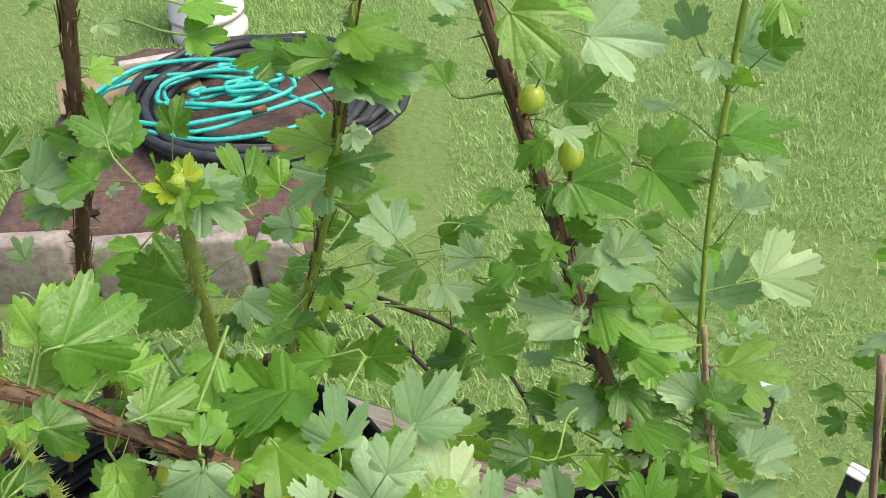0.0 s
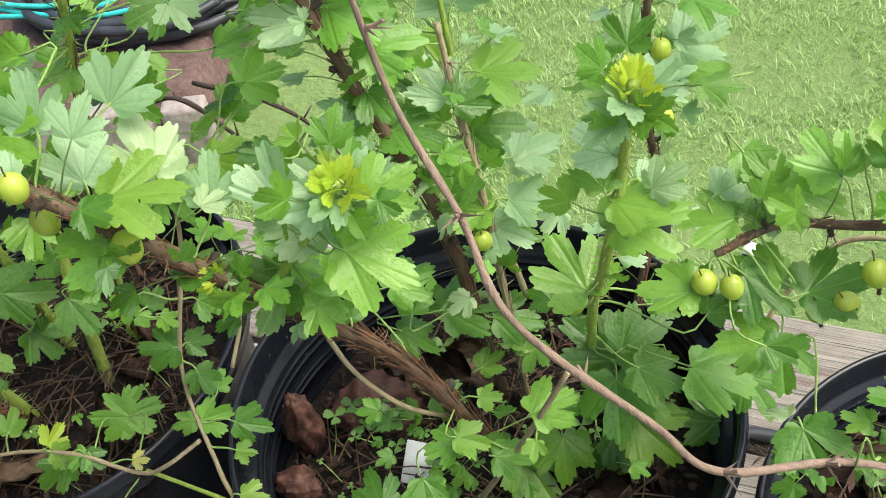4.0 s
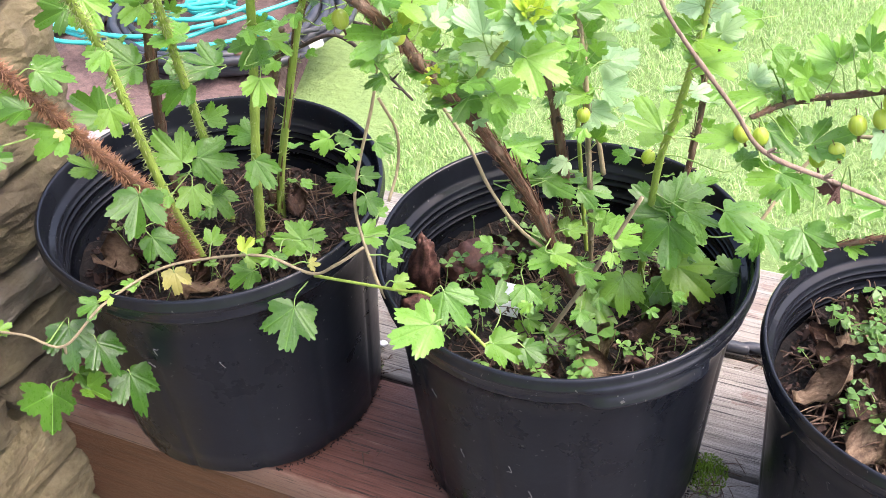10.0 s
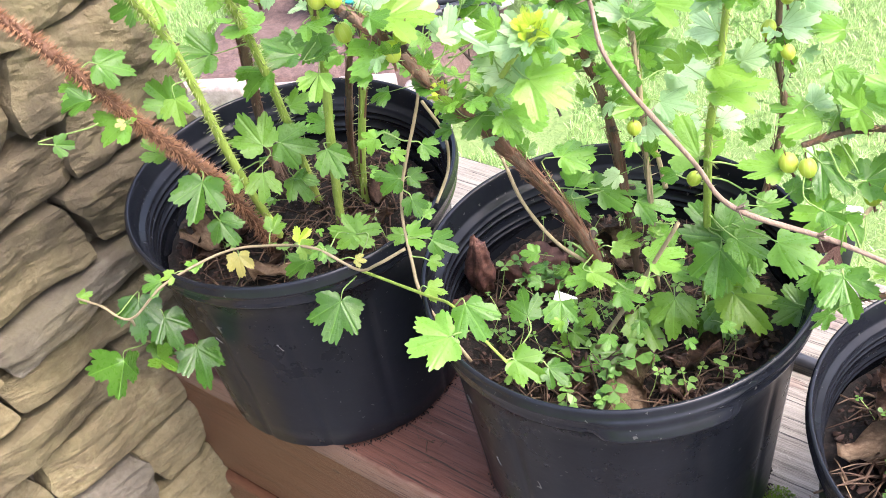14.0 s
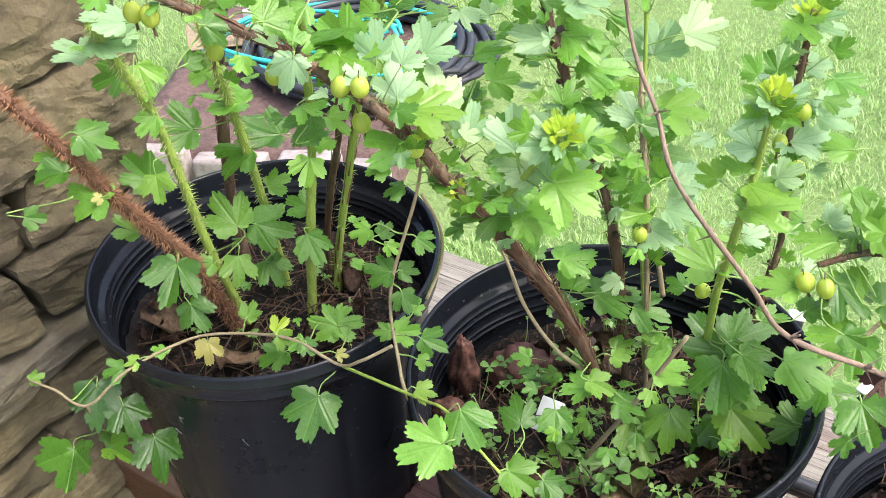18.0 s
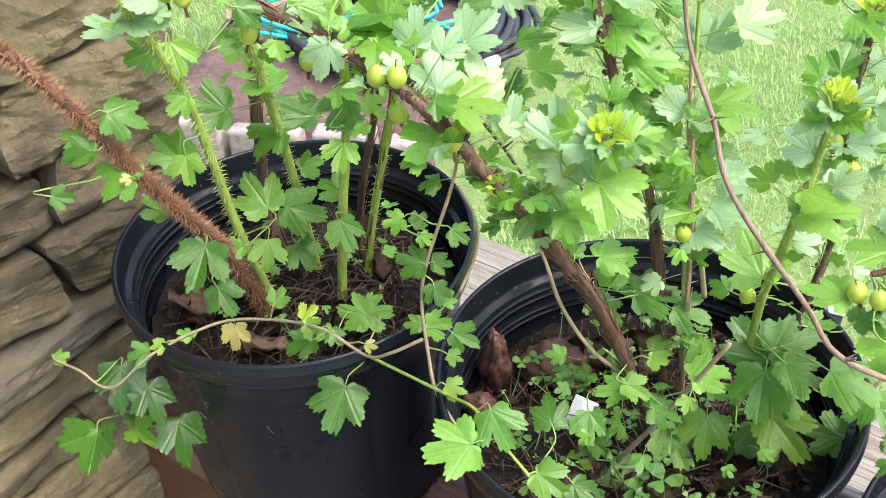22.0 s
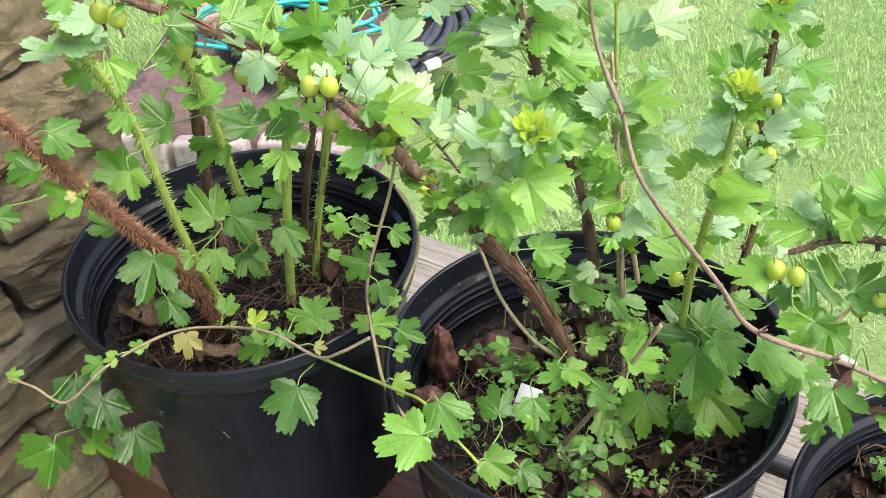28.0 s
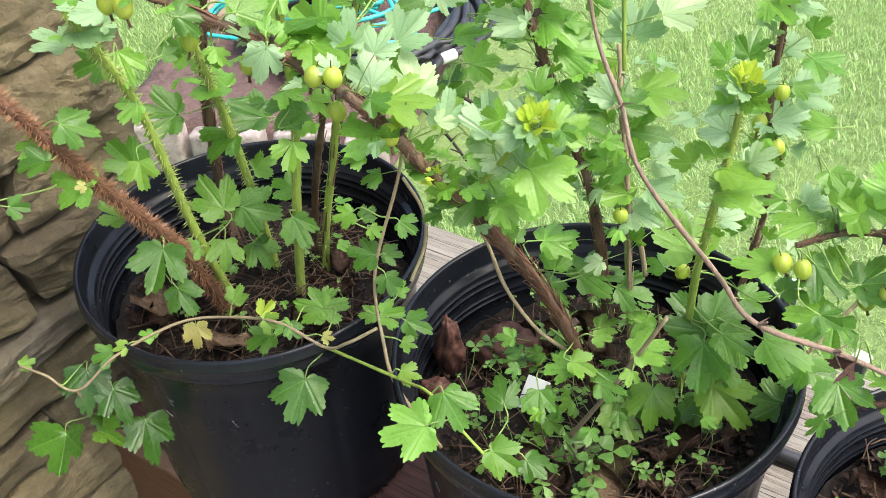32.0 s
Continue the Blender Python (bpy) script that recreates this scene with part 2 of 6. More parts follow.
def deck_material(name, painted):
    """Weathered boards; the stain has worn off towards the far end."""
    k = Mat(name)
    grain = k.math('ADD', k.math('MULTIPLY', k.noise(20.0, 8.0, 0.8, stretch=(0.3, 12, 12)), 0.8), k.math('MULTIPLY', k.noise(14.0, 6.0, 0.7), 0.2))
    crack = k.noise(9.0, 5.0, 0.8, stretch=(0.45, 30, 30))
    grey = k.ramp(grain, (0.35, (0.055, 0.050, 0.040)), (0.45, (0.22, 0.20, 0.166)), (0.60, (0.38, 0.352, 0.30)))
    red = k.ramp(grain, (0.36, (0.05, 0.022, 0.015)), (0.46, (0.15, 0.062, 0.040)), (0.58, (0.20, 0.088, 0.060)), (0.68, (0.36, 0.24, 0.18)))
    worn = k.noise(5.0, 6.0, 0.7, stretch=(1, 3, 3))
    pos = k.node("NewGeometry").outputs["Position"]
    x = k.node("SeparateXYZ", Vector=pos).outputs[0]
    if painted > 0.5:
        f = k.node("MapRange", Value=k.math('ADD', x, k.math('MULTIPLY', worn, 0.35)))
        f.inputs[1].default_value, f.inputs[2].default_value = 0.04, 0.24
        col = k.mix(f.outputs[0], red, grey)
    else:
        col = k.mix(k.math('MULTIPLY', k.math('GREATER_THAN', worn, 0.58), 0.35), grey, red)
    y = k.node("SeparateXYZ", Vector=pos).outputs[1]
    lip = k.node("MapRange", Value=k.math('ADD', y, k.math('MULTIPLY', k.math('SUBTRACT', worn, 0.5), 0.035)))
    lip.inputs[1].default_value, lip.inputs[2].default_value, lip.inputs[3].default_value, lip.inputs[4].default_value = EDGE + 0.004, EDGE + 0.009, 0.65, 0.0
    col = k.mix(lip.outputs[0], col, (0.36, 0.235, 0.17))
    col = k.mix(k.ramp(crack, (0.40, (0.95,) * 3), (0.45, (0.0,) * 3)), col, (0.022, 0.018, 0.014))
    return k.set(col, k.ramp(worn, (0.3, (0.35,) * 3), (0.7, (0.75,) * 3)), bump=k.math('ADD', grain, crack), strength=0.8, distance=0.003).m


DECK_RED = deck_material("worn_stained_deck_wood", 1.0)
DECK_GREY = deck_material("weathered_grey_deck_wood", 0.0)


def fascia_material():
    k = Mat("brown_painted_wood")
    n = k.noise(14.0, 8.0, 0.75, stretch=(0.5, 9, 9))
    chips = k.noise(30.0, 7.0, 0.8, stretch=(0.5, 1, 1))
    col = k.ramp(n, (0.30, (0.070, 0.030, 0.016)), (0.5, (0.125, 0.056, 0.030)), (0.75, (0.175, 0.082, 0.046)))
    col = k.mix(k.math('MULTIPLY', k.math('GREATER_THAN', chips, 0.66), 0.8), col, (0.36, 0.27, 0.19))
    col = k.mix(k.math('MULTIPLY', k.math('LESS_THAN', k.noise(55.0, 4.0, 0.7), 0.33), 0.75), col, (0.025, 0.014, 0.010))
    return k.set(col, 0.32, bump=k.math('ADD', n, chips), strength=0.45, distance=0.002).m


FASCIA = fascia_material()


def stone_material(name, f):
    k = Mat(name)
    n = k.noise(70.0, 8.0, 0.72)
    m = k.noise(11.0, 4.0)
    layer = k.noise(16.0, 6.0, 0.68, stretch=(1, 1, 5))
    # f dims the tan and spreads dark blotches: the wall's shade as colour
    dim_ = 1.0 - 0.22 * f
    warm = k.ramp(n, (0.25, (0.23 * dim_, 0.18 * dim_, 0.082 * dim_)), (0.55, (0.41 * dim_, 0.345 * dim_, 0.185 * dim_)), (0.8, (0.58 * dim_, 0.50 * dim_, 0.31 * dim_)))
    grey = k.ramp(n, (0.25, (0.11, 0.104, 0.092)), (0.55, (0.22, 0.208, 0.182)), (0.8, (0.33, 0.31, 0.275)))
    col = k.mix(k.ramp(k.random(), (0.72, (0.0,) * 3), (0.82, (0.75,) * 3)), warm, grey)
    col = k.mix(k.math('MULTIPLY', k.math('GREATER_THAN', m, 0.58), 0.4), col, (0.22, 0.16, 0.095))
    col = k.mix(k.ramp(k.noise(7.0, 5.0, 0.65), (0.5 - 0.08 * f, (0.9 * f,) * 3), (0.60 + 0.18 * f, (0.0,) * 3)), col, (0.075, 0.060, 0.036))
    moss = k.ramp(k.noise(4.5, 6.0, 0.7), (0.52, (0.0,) * 3), (0.70, (0.55,) * 3))
    col = k.mix(moss, col, (0.15, 0.135, 0.055))
    fine = k.noise(190.0, 4.0, 0.7)
    return k.set(col, 0.85, bump=k.math('ADD', k.math('ADD', n, k.math('MULTIPLY', fine, 0.4)), k.math('MULTIPLY', layer, 0.12)), strength=1.0, distance=0.008).m


STONE = stone_material("tan_ledge_stone", 0.35)
# same stone, darkened for the shade on the upper courses
STONE_SHADED = stone_material("shaded_ledge_stone", 1.0)
k = Mat("grey_mortar")
n = k.noise(90.0, 6.0, 0.7)
MORTAR = k.set(k.ramp(n, (0.3, (0.07, 0.06, 0.045)), (0.7, (0.17, 0.15, 0.115))), 0.95, bump=n, strength=0.8, distance=0.004).m

k = Mat("grey_flagstone")
n, m = k.noise(60.0, 7.0, 0.7), k.noise(5.0, 3.0)
FLAG = k.set(k.mix(k.random(), k.ramp(n, (0.3, (0.09, 0.09, 0.095)), (0.7, (0.18, 0.177, 0.18))), k.ramp(m, (0.3, (0.10, 0.093, 0.095)), (0.7, (0.19, 0.178, 0.18)))), 0.85, bump=n, strength=0.6, distance=0.005).m
k = Mat("lawn_turf")
n, m = k.noise(40.0, 6.0, 0.7), k.noise(2.2, 3.0)
TURF = k.set(k.mix(m, k.ramp(n, (0.3, (0.08, 0.14, 0.04)), (0.6, (0.17, 0.27, 0.075)), (0.85, (0.30, 0.35, 0.15))), (0.21, 0.32, 0.10)), 0.95, bump=n, strength=1.0, distance=0.02).m
k = Mat("grass_blade")
n = k.noise(1.6, 3.0)
isl = k.node("NewGeometry").outputs["Random Per Island"]
col = k.ramp(k.math('ADD', k.math('MULTIPLY', isl, 0.75), k.math('MULTIPLY', n, 0.35)), (0.10, (0.22, 0.38, 0.11)), (0.45, (0.33, 0.53, 0.18)), (0.75, (0.43, 0.62, 0.26)), (0.97, (0.56, 0.65, 0.38)))
k.set(col, 0.45)
GRASS = k.thin(k.mix(0.5, (0.38, 0.54, 0.14), col), 0.4).m
k = Mat("bare_earth")
n = k.noise(60.0, 6.0, 0.7)
EARTH_RED = k.set(k.ramp(n, (0.3, (0.055, 0.034, 0.030)), (0.7, (0.17, 0.11, 0.095))), 0.95, bump=n, strength=0.8, distance=0.006).m
k = Mat("berry_skin")
sep = k.node("SeparateXYZ", Vector=k.co)
ang = k.math('ARCTAN2', sep.outputs[0], sep.outputs[1])
stripe = k.math('POWER', k.math('ABSOLUTE', k.math('COSINE', k.math('MULTIPLY', ang, 5.0))), 22.0)
skin = k.mix(k.random(), (0.34, 0.46, 0.06), (0.46, 0.55, 0.09))
k.set(k.mix(k.math('MULTIPLY', stripe, 0.55), skin, (0.54, 0.60, 0.20)), 0.28, spec=0.5)
k.b.inputs["Subsurface Weight"].default_value = 0.35
k.b.inputs["Subsurface Radius"].default_value = (0.004, 0.006, 0.001)
BERRY = k.thin((0.70, 0.85, 0.14), 0.3).m
CALYX = litter("dried_calyx", (0.06, 0.03, 0.015), (0.15, 0.075, 0.04), (0.25, 0.14, 0.08))
k = Mat("teal_rubber")
n = k.noise(40.0, 3.0)
TEAL = k.set(k.ramp(n, (0.3, (0.02, 0.36, 0.33)), (0.7, (0.05, 0.55, 0.50))), 0.4).m
k = Mat("black_poly_pipe")
n = k.noise(30.0, 4.0)
PIPE = k.set(k.ramp(n, (0.3, (0.014, 0.016, 0.02)), (0.7, (0.045, 0.05, 0.06))), 0.45).m
k = Mat("white_paint_worn")
n = k.noise(20.0, 5.0, 0.7)
WHITE = k.set(k.ramp(n, (0.25, (0.26, 0.23, 0.20)), (0.5, (0.52, 0.49, 0.45)), (0.8, (0.66, 0.64, 0.61))), 0.6).m
k = Mat("pale_edging_stone")
n = k.noise(45.0, 6.0, 0.7)
EDGING = k.set(k.ramp(n, (0.3, (0.18, 0.15, 0.135)), (0.7, (0.40, 0.36, 0.335))), 0.85, bump=n, strength=0.6, distance=0.004).m
k = Mat("white_label_plastic")
LABEL = k.set(k.ramp(k.noise(60.0), (0.3, (0.66, 0.68, 0.68)), (0.6, (0.82, 0.84, 0.84))), 0.35).m
k = Mat("grey_pail_plastic")
n = k.noise(8.0, 4.0)
PAIL = k.set(k.ramp(n, (0.3, (0.44, 0.43, 0.46)), (0.7, (0.58, 0.57, 0.60))), 0.5).m
# ---- building helpers ----
rnd = random.Random(7)


def mesh_of(name, bm, *mats, smooth=True):
    me = bpy.data.meshes.new(name)
    bm.normal_update()
    bm.to_mesh(me)
    bm.free()
    for m in mats:
        me.materials.append(m)
    if smooth:
        me.shade_smooth()
    return me


def part(name, bm, material, parent, label="", smooth=True):
    ob = new(name, mesh_of(name, bm, material, smooth=smooth))
    ob.parent = parent
    if label:
        ob["label"] = label
    return ob


def thing(name, label, category, at=(0, 0, 0), group=""):
    ob = new(name)
    ob.location = at
    ob.empty_display_size = 0.02
    return tagged(ob, label, category, group)


def spline(points, per=8):
    """A smooth run of points through the given ones."""
    p = [Vector(q) for q in points]
    p = [p[0] * 2 - p[1]] + p + [p[-1] * 2 - p[-2]]
    out = []
    for i in range(1, len(p) - 2):
        a, b, c, d = p[i - 1:i + 3]
        for j in range(per):
            t = j / per
            out.append(0.5 * ((2 * b) + (c - a) * t + (2 * a - 5 * b + 4 * c - d) * t * t + (3 * b - a - 3 * c + d) * t ** 3))
    out.append(p[-2])
    return out


def frame_of(d):
    d = d.normalized()
    u = d.cross(Vector((0.31, 0.95, 0.1))).normalized()
    return u, d.cross(u)


def tube(bm, run, r0, r1, sides=8, wobble=0.0, closed=False, slot=0):
    rings = []
    for i, p in enumerate(run):
        d = run[min(i + 1, len(run) - 1)] - run[max(i - 1, 0)]
        u, v = frame_of(d)
        r = r0 + (r1 - r0) * i / max(1, len(run) - 1)
        r *= 1 + wobble * (noise.noise(p * 60) + 0.6 * noise.noise(p * 160))
        rings.append([bm.verts.new(p + (u * math.cos(a) + v * math.sin(a)) * r) for a in (2 * math.pi * s / sides for s in range(sides))])
    if closed:
        rings.append(rings[0])
    for a, b in zip(rings, rings[1:]):
        for s in range(sides):
            bm.faces.new((a[s], a[(s + 1) % sides], b[(s + 1) % sides], b[s])).material_index = slot
    if not closed:
        bm.faces.new(rings[0][::-1]).material_index = slot
        bm.faces.new(rings[-1]).material_index = slot
    return bm


def spike(bm, p, d, length, r):
    u, v = frame_of(d)
    base = [bm.verts.new(p + (u * math.cos(a) + v * math.sin(a)) * r) for a in (0, 2.1, 4.2)]
    top = bm.verts.new(p + d.normalized() * length)
    for s in range(3):
        bm.faces.new((base[s], base[(s + 1) % 3], top))


def box(bm, lo, hi, bevel=0.0, seg=1):
    r = bmesh.ops.create_cube(bm, size=1.0)
    lo, hi = Vector(lo), Vector(hi)
    for w in r["verts"]:
        w.co = Vector(((lo[i] + hi[i]) / 2 + w.co[i] * (hi[i] - lo[i]) for i in range(3)))
    if bevel:
        es = list({e for w in r["verts"] for e in w.link_edges})
        bmesh.ops.bevel(bm, geom=es, offset=bevel, segments=seg, affect='EDGES', profile=0.6)
    return bm


# ---- ground ----
LAWN = -0.60
bm = bmesh.new()
step = [-400, -60, -12, -4] + [-3.2 + 0.2 * i for i in range(46)] + [7, 14, 60, 400]
grid = [[bm.verts.new((x, y, LAWN + (0.02 * noise.noise(Vector((x * 1.3, y * 1.3, 0))) if abs(x) < 7 and abs(y) < 7 else 0))) for x in step] for y in step]
for a, b in zip(grid, grid[1:]):
    for i in range(len(step) - 1):
        bm.faces.new((a[i], a[i + 1], b[i + 1], b[i]))
ground = new("ground", mesh_of("ground", bm, TURF))
tagged(ground, "short green lawn turf under the grass", "lawn", kind="structure")


def grass(count, seed):
    """Blades of mown grass, denser where the camera passes."""
    g = np.random.default_rng(seed)
    x = g.uniform(-3.6, 1.6, count)
    y = 0.72 + 3.3 * g.random(count) ** 1.25
    u, v = (x + 1.45) * 0.906 + (y - 1.55) * 0.423, (y - 1.55) * 0.906 - (x + 1.45) * 0.423
    keep = ~((abs(u) < 0.5) & (abs(v) < 0.5))
    bald = np.hypot((x + 0.06) / 0.22, (y - 1.72) / 0.12)
    keep &= (bald > 1) | (g.random(count) < 0.25)
    x, y = x[keep], y[keep]
    n = len(x)
    h = g.uniform(0.012, 0.032, n)
    az = g.uniform(0, 2 * np.pi, n)
    bend = g.uniform(0.1, 1.1, n) * h
    w = g.uniform(0.0009, 0.0020, n)
    cx, cy = np.cos(az), np.sin(az)
    z = np.full(n, LAWN - 0.008)
    v = np.empty((n, 5, 3))
    for j, (f, b, s) in enumerate(((0, 0, 1), (0, 0, -1), (0.6, 0.35, -0.8), (0.6, 0.35, 0.8), (1, 1, 0))):
        v[:, j, 0] = x + cx * bend * b - cy * w * s
        v[:, j, 1] = y + cy * bend * b + cx * w * s
        v[:, j, 2] = z + h * f
    i = np.arange(n)[:, None] * 5
    quads = (i + np.array([0, 1, 2, 3])).tolist()
    tris = (i + np.array([3, 2, 4])).tolist()
    me = bpy.data.meshes.new("grass")
    me.from_pydata(v.reshape(-1, 3).tolist(), [], quads + tris)
    me.materials.append(GRASS)
    return tagged(new("grass", me), "short bright green mown lawn grass", "grass", kind="stuff")


grass(300000, 3)

# ---- deck ----
deck = thing("deck", "weathered wooden deck with worn red-brown stain", "deck")
tagged(deck, kind="structure")
for i in range(3):
    y0 = EDGE + i * BOARD + 0.003
    bm = bmesh.new()
    box(bm, (-0.572, y0, -0.036), (1.6, y0 + BOARD - 0.007, 0.0), 0.004, 2)
    part("board", bm, DECK_RED if i == 0 else DECK_GREY, deck)
for i, (dy, z0, z1) in enumerate(((0.010, -0.038, -0.207), (0.003, -0.211, -0.34), (0.006, -0.347, -0.47))):
    bm = bmesh.new()
    box(bm, (-0.572, EDGE + dy, z1), (1.6, EDGE + dy + 0.03, z0 - 0.001), 0.007, 3)
    part("fascia_board", bm, FASCIA, deck, "brown painted fascia board with chipped paint")
bm = bmesh.new()
box(bm, (-0.545, EDGE + 0.05, -0.62), (1.6, 0.55, -0.045))
part("joist", bm, FASCIA, deck)

# ---- stone wall ----
wall = new("wall_west")
tagged(wall, "tan and grey rough ledge stone wall with mortar joints", "wall", kind="structure")
bm = bmesh.new()
box(bm, (-0.95, -1.2, -0.62), (-0.578, 0.30, 1.3))
part("mortar", bm, MORTAR, wall, smooth=False)


def stone(y0, y1, z0, z1, proud, seed):
    """One split-faced block: flat bedding faces, a rough stepped front, chipped arrises."""
    q = random.Random(seed)
    bm = bmesh.new()
    bmesh.ops.create_cube(bm, size=1.0)
    bmesh.ops.subdivide_edges(bm, edges=bm.edges[:], cuts=13, use_grid_fill=True)
    c = Vector((-0.568, (y0 + y1) / 2, (z0 + z1) / 2))
    s = Vector((0.05 + proud * 0.6, y1 - y0, z1 - z0))
    o = Vector((seed * 3.7, seed * 1.3, seed * 0.7))
    tilt, skew, lean = q.uniform(-0.16, 0.16), q.uniform(-0.35, 0.35), q.uniform(-0.03, 0.03)
    for w in bm.verts:
        p = w.co.copy()
        fy, fz = abs(p.y) * 2, abs(p.z) * 2
        corner = max(0, fy * fz - 0.62)
        p = Vector((p.x * s.x, p.y * s.y * (1 - 0.10 * corner), p.z * s.z * (1 - 0.22 * corner)))
        p.z += 0.06 * s.z * noise.noise(Vector((p.y * 11, 0, 0)) + o) + lean * p.y
        p.y += skew * p.z + 0.010 * noise.noise(Vector((p.z * 30, 5, 0)) + o)
        p += c
        if w.co.x > 0.2:
            a_, b_ = Vector((p.y * 7, p.z * 15, seed)), Vector((p.y * 20, p.z * 34, seed + 5.0))
            ledge = round(noise.noise(a_) * 3.0) / 3.0
            crag = 1 - 2 * abs(noise.noise(b_))
            p.x += 0.003 * ledge + 0.002 * crag + 0.011 * noise.noise(p * 14 + o) + 0.005 * noise.noise(p * 34 + o) + 0.004 * noise.noise(p * 110 + o) + tilt * (p.z - c.z)
            if max(fy, fz) > 0.84:
                p.x -= (0.004 + 0.010 * abs(noise.noise(p * 26 + o))) * (1.0 if max(fy, fz) > 0.95 else 0.4)
        w.co = p
    # most blocks above deck level get the stone with shade in its colour
    return part("stone", bm, STONE_SHADED if c.z > -0.02 and q.random() < 0.9 else STONE, wall, smooth=False)


rs = random.Random(33)
z = -0.60
i = 0
while z < 1.25:
    h = rs.choice((0.05, 0.065, 0.08, 0.095, 0.115))
    y = 0.315
    while y > -1.2:
        ln = rs.uniform(0.15, 0.34)
        y1 = max(y - ln, -1.2)
        i += 1
        if h > 0.09 and rs.random() < 0.35:
            f = rs.uniform(0.35, 0.65)
            m_ = y1 + (y - y1) * rs.uniform(0.35, 0.65)
            stone(y1 + 0.003, y - 0.003, z + 0.003, z + h * f - 0.002, rs.uniform(0.0, 0.022), i)
            i += 1
            stone(m_ + 0.003, y - 0.003, z + h * f + 0.002, z + h - 0.003, rs.uniform(0.0, 0.022), i)
            i += 1
            stone(y1 + 0.003, m_ - 0.003, z + h * f + 0.002, z + h - 0.003, rs.uniform(0.0, 0.022), i)
        else:
            stone(y1 + 0.003, y - 0.003, z + 0.003, z + h - 0.003, rs.uniform(0.0, 0.026), i)
        y = y1
    z += h

# ---- patio on the camera's side ----
patio = thing("patio", "grey flagstone patio in front of the deck", "patio")
tagged(patio, kind="structure")
bm = box(bmesh.new(), (-0.54, -2.2, -0.62), (3.2, 0.14, -0.475))
part("bedding", bm, MORTAR, patio, smooth=False)
rf = random.Random(8)
for i in range(9):
    for j in range(6):
        x0, y1 = -0.53 + i * 0.41, 0.135 - j * 0.38
        bm = box(bmesh.new(), (x0, y1 - 0.37, -0.485), (x0 + 0.40, y1, -0.452 + rf.uniform(-0.006, 0.006)), 0.008, 2)
        part("flagstone", bm, FLAG, patio)

# ---- pots ----
RIM, BASE, TALL, SOIL_Z = 0.147, 0.1205, 0.232, 0.165


def lathe(bm, profile, sides=96, ripple=0.0, phase=0.0):
    rings = []
    for r, z in profile:
        ring = []
        for s in range(sides):
            a = 2 * math.pi * s / sides
            q = r * (1 + ripple * math.sin(3 * a + phase + z * 9) + ripple * 0.7 * math.sin(2 * a + phase * 2))
            ring.append(bm.verts.new((q * math.cos(a), q * math.sin(a), z)))
        rings.append(ring)
    for a, b in zip(rings, rings[1:]):
        for s in range(sides):
            bm.faces.new((a[s], a[(s + 1) % sides], b[(s + 1) % sides], b[s]))
    return rings


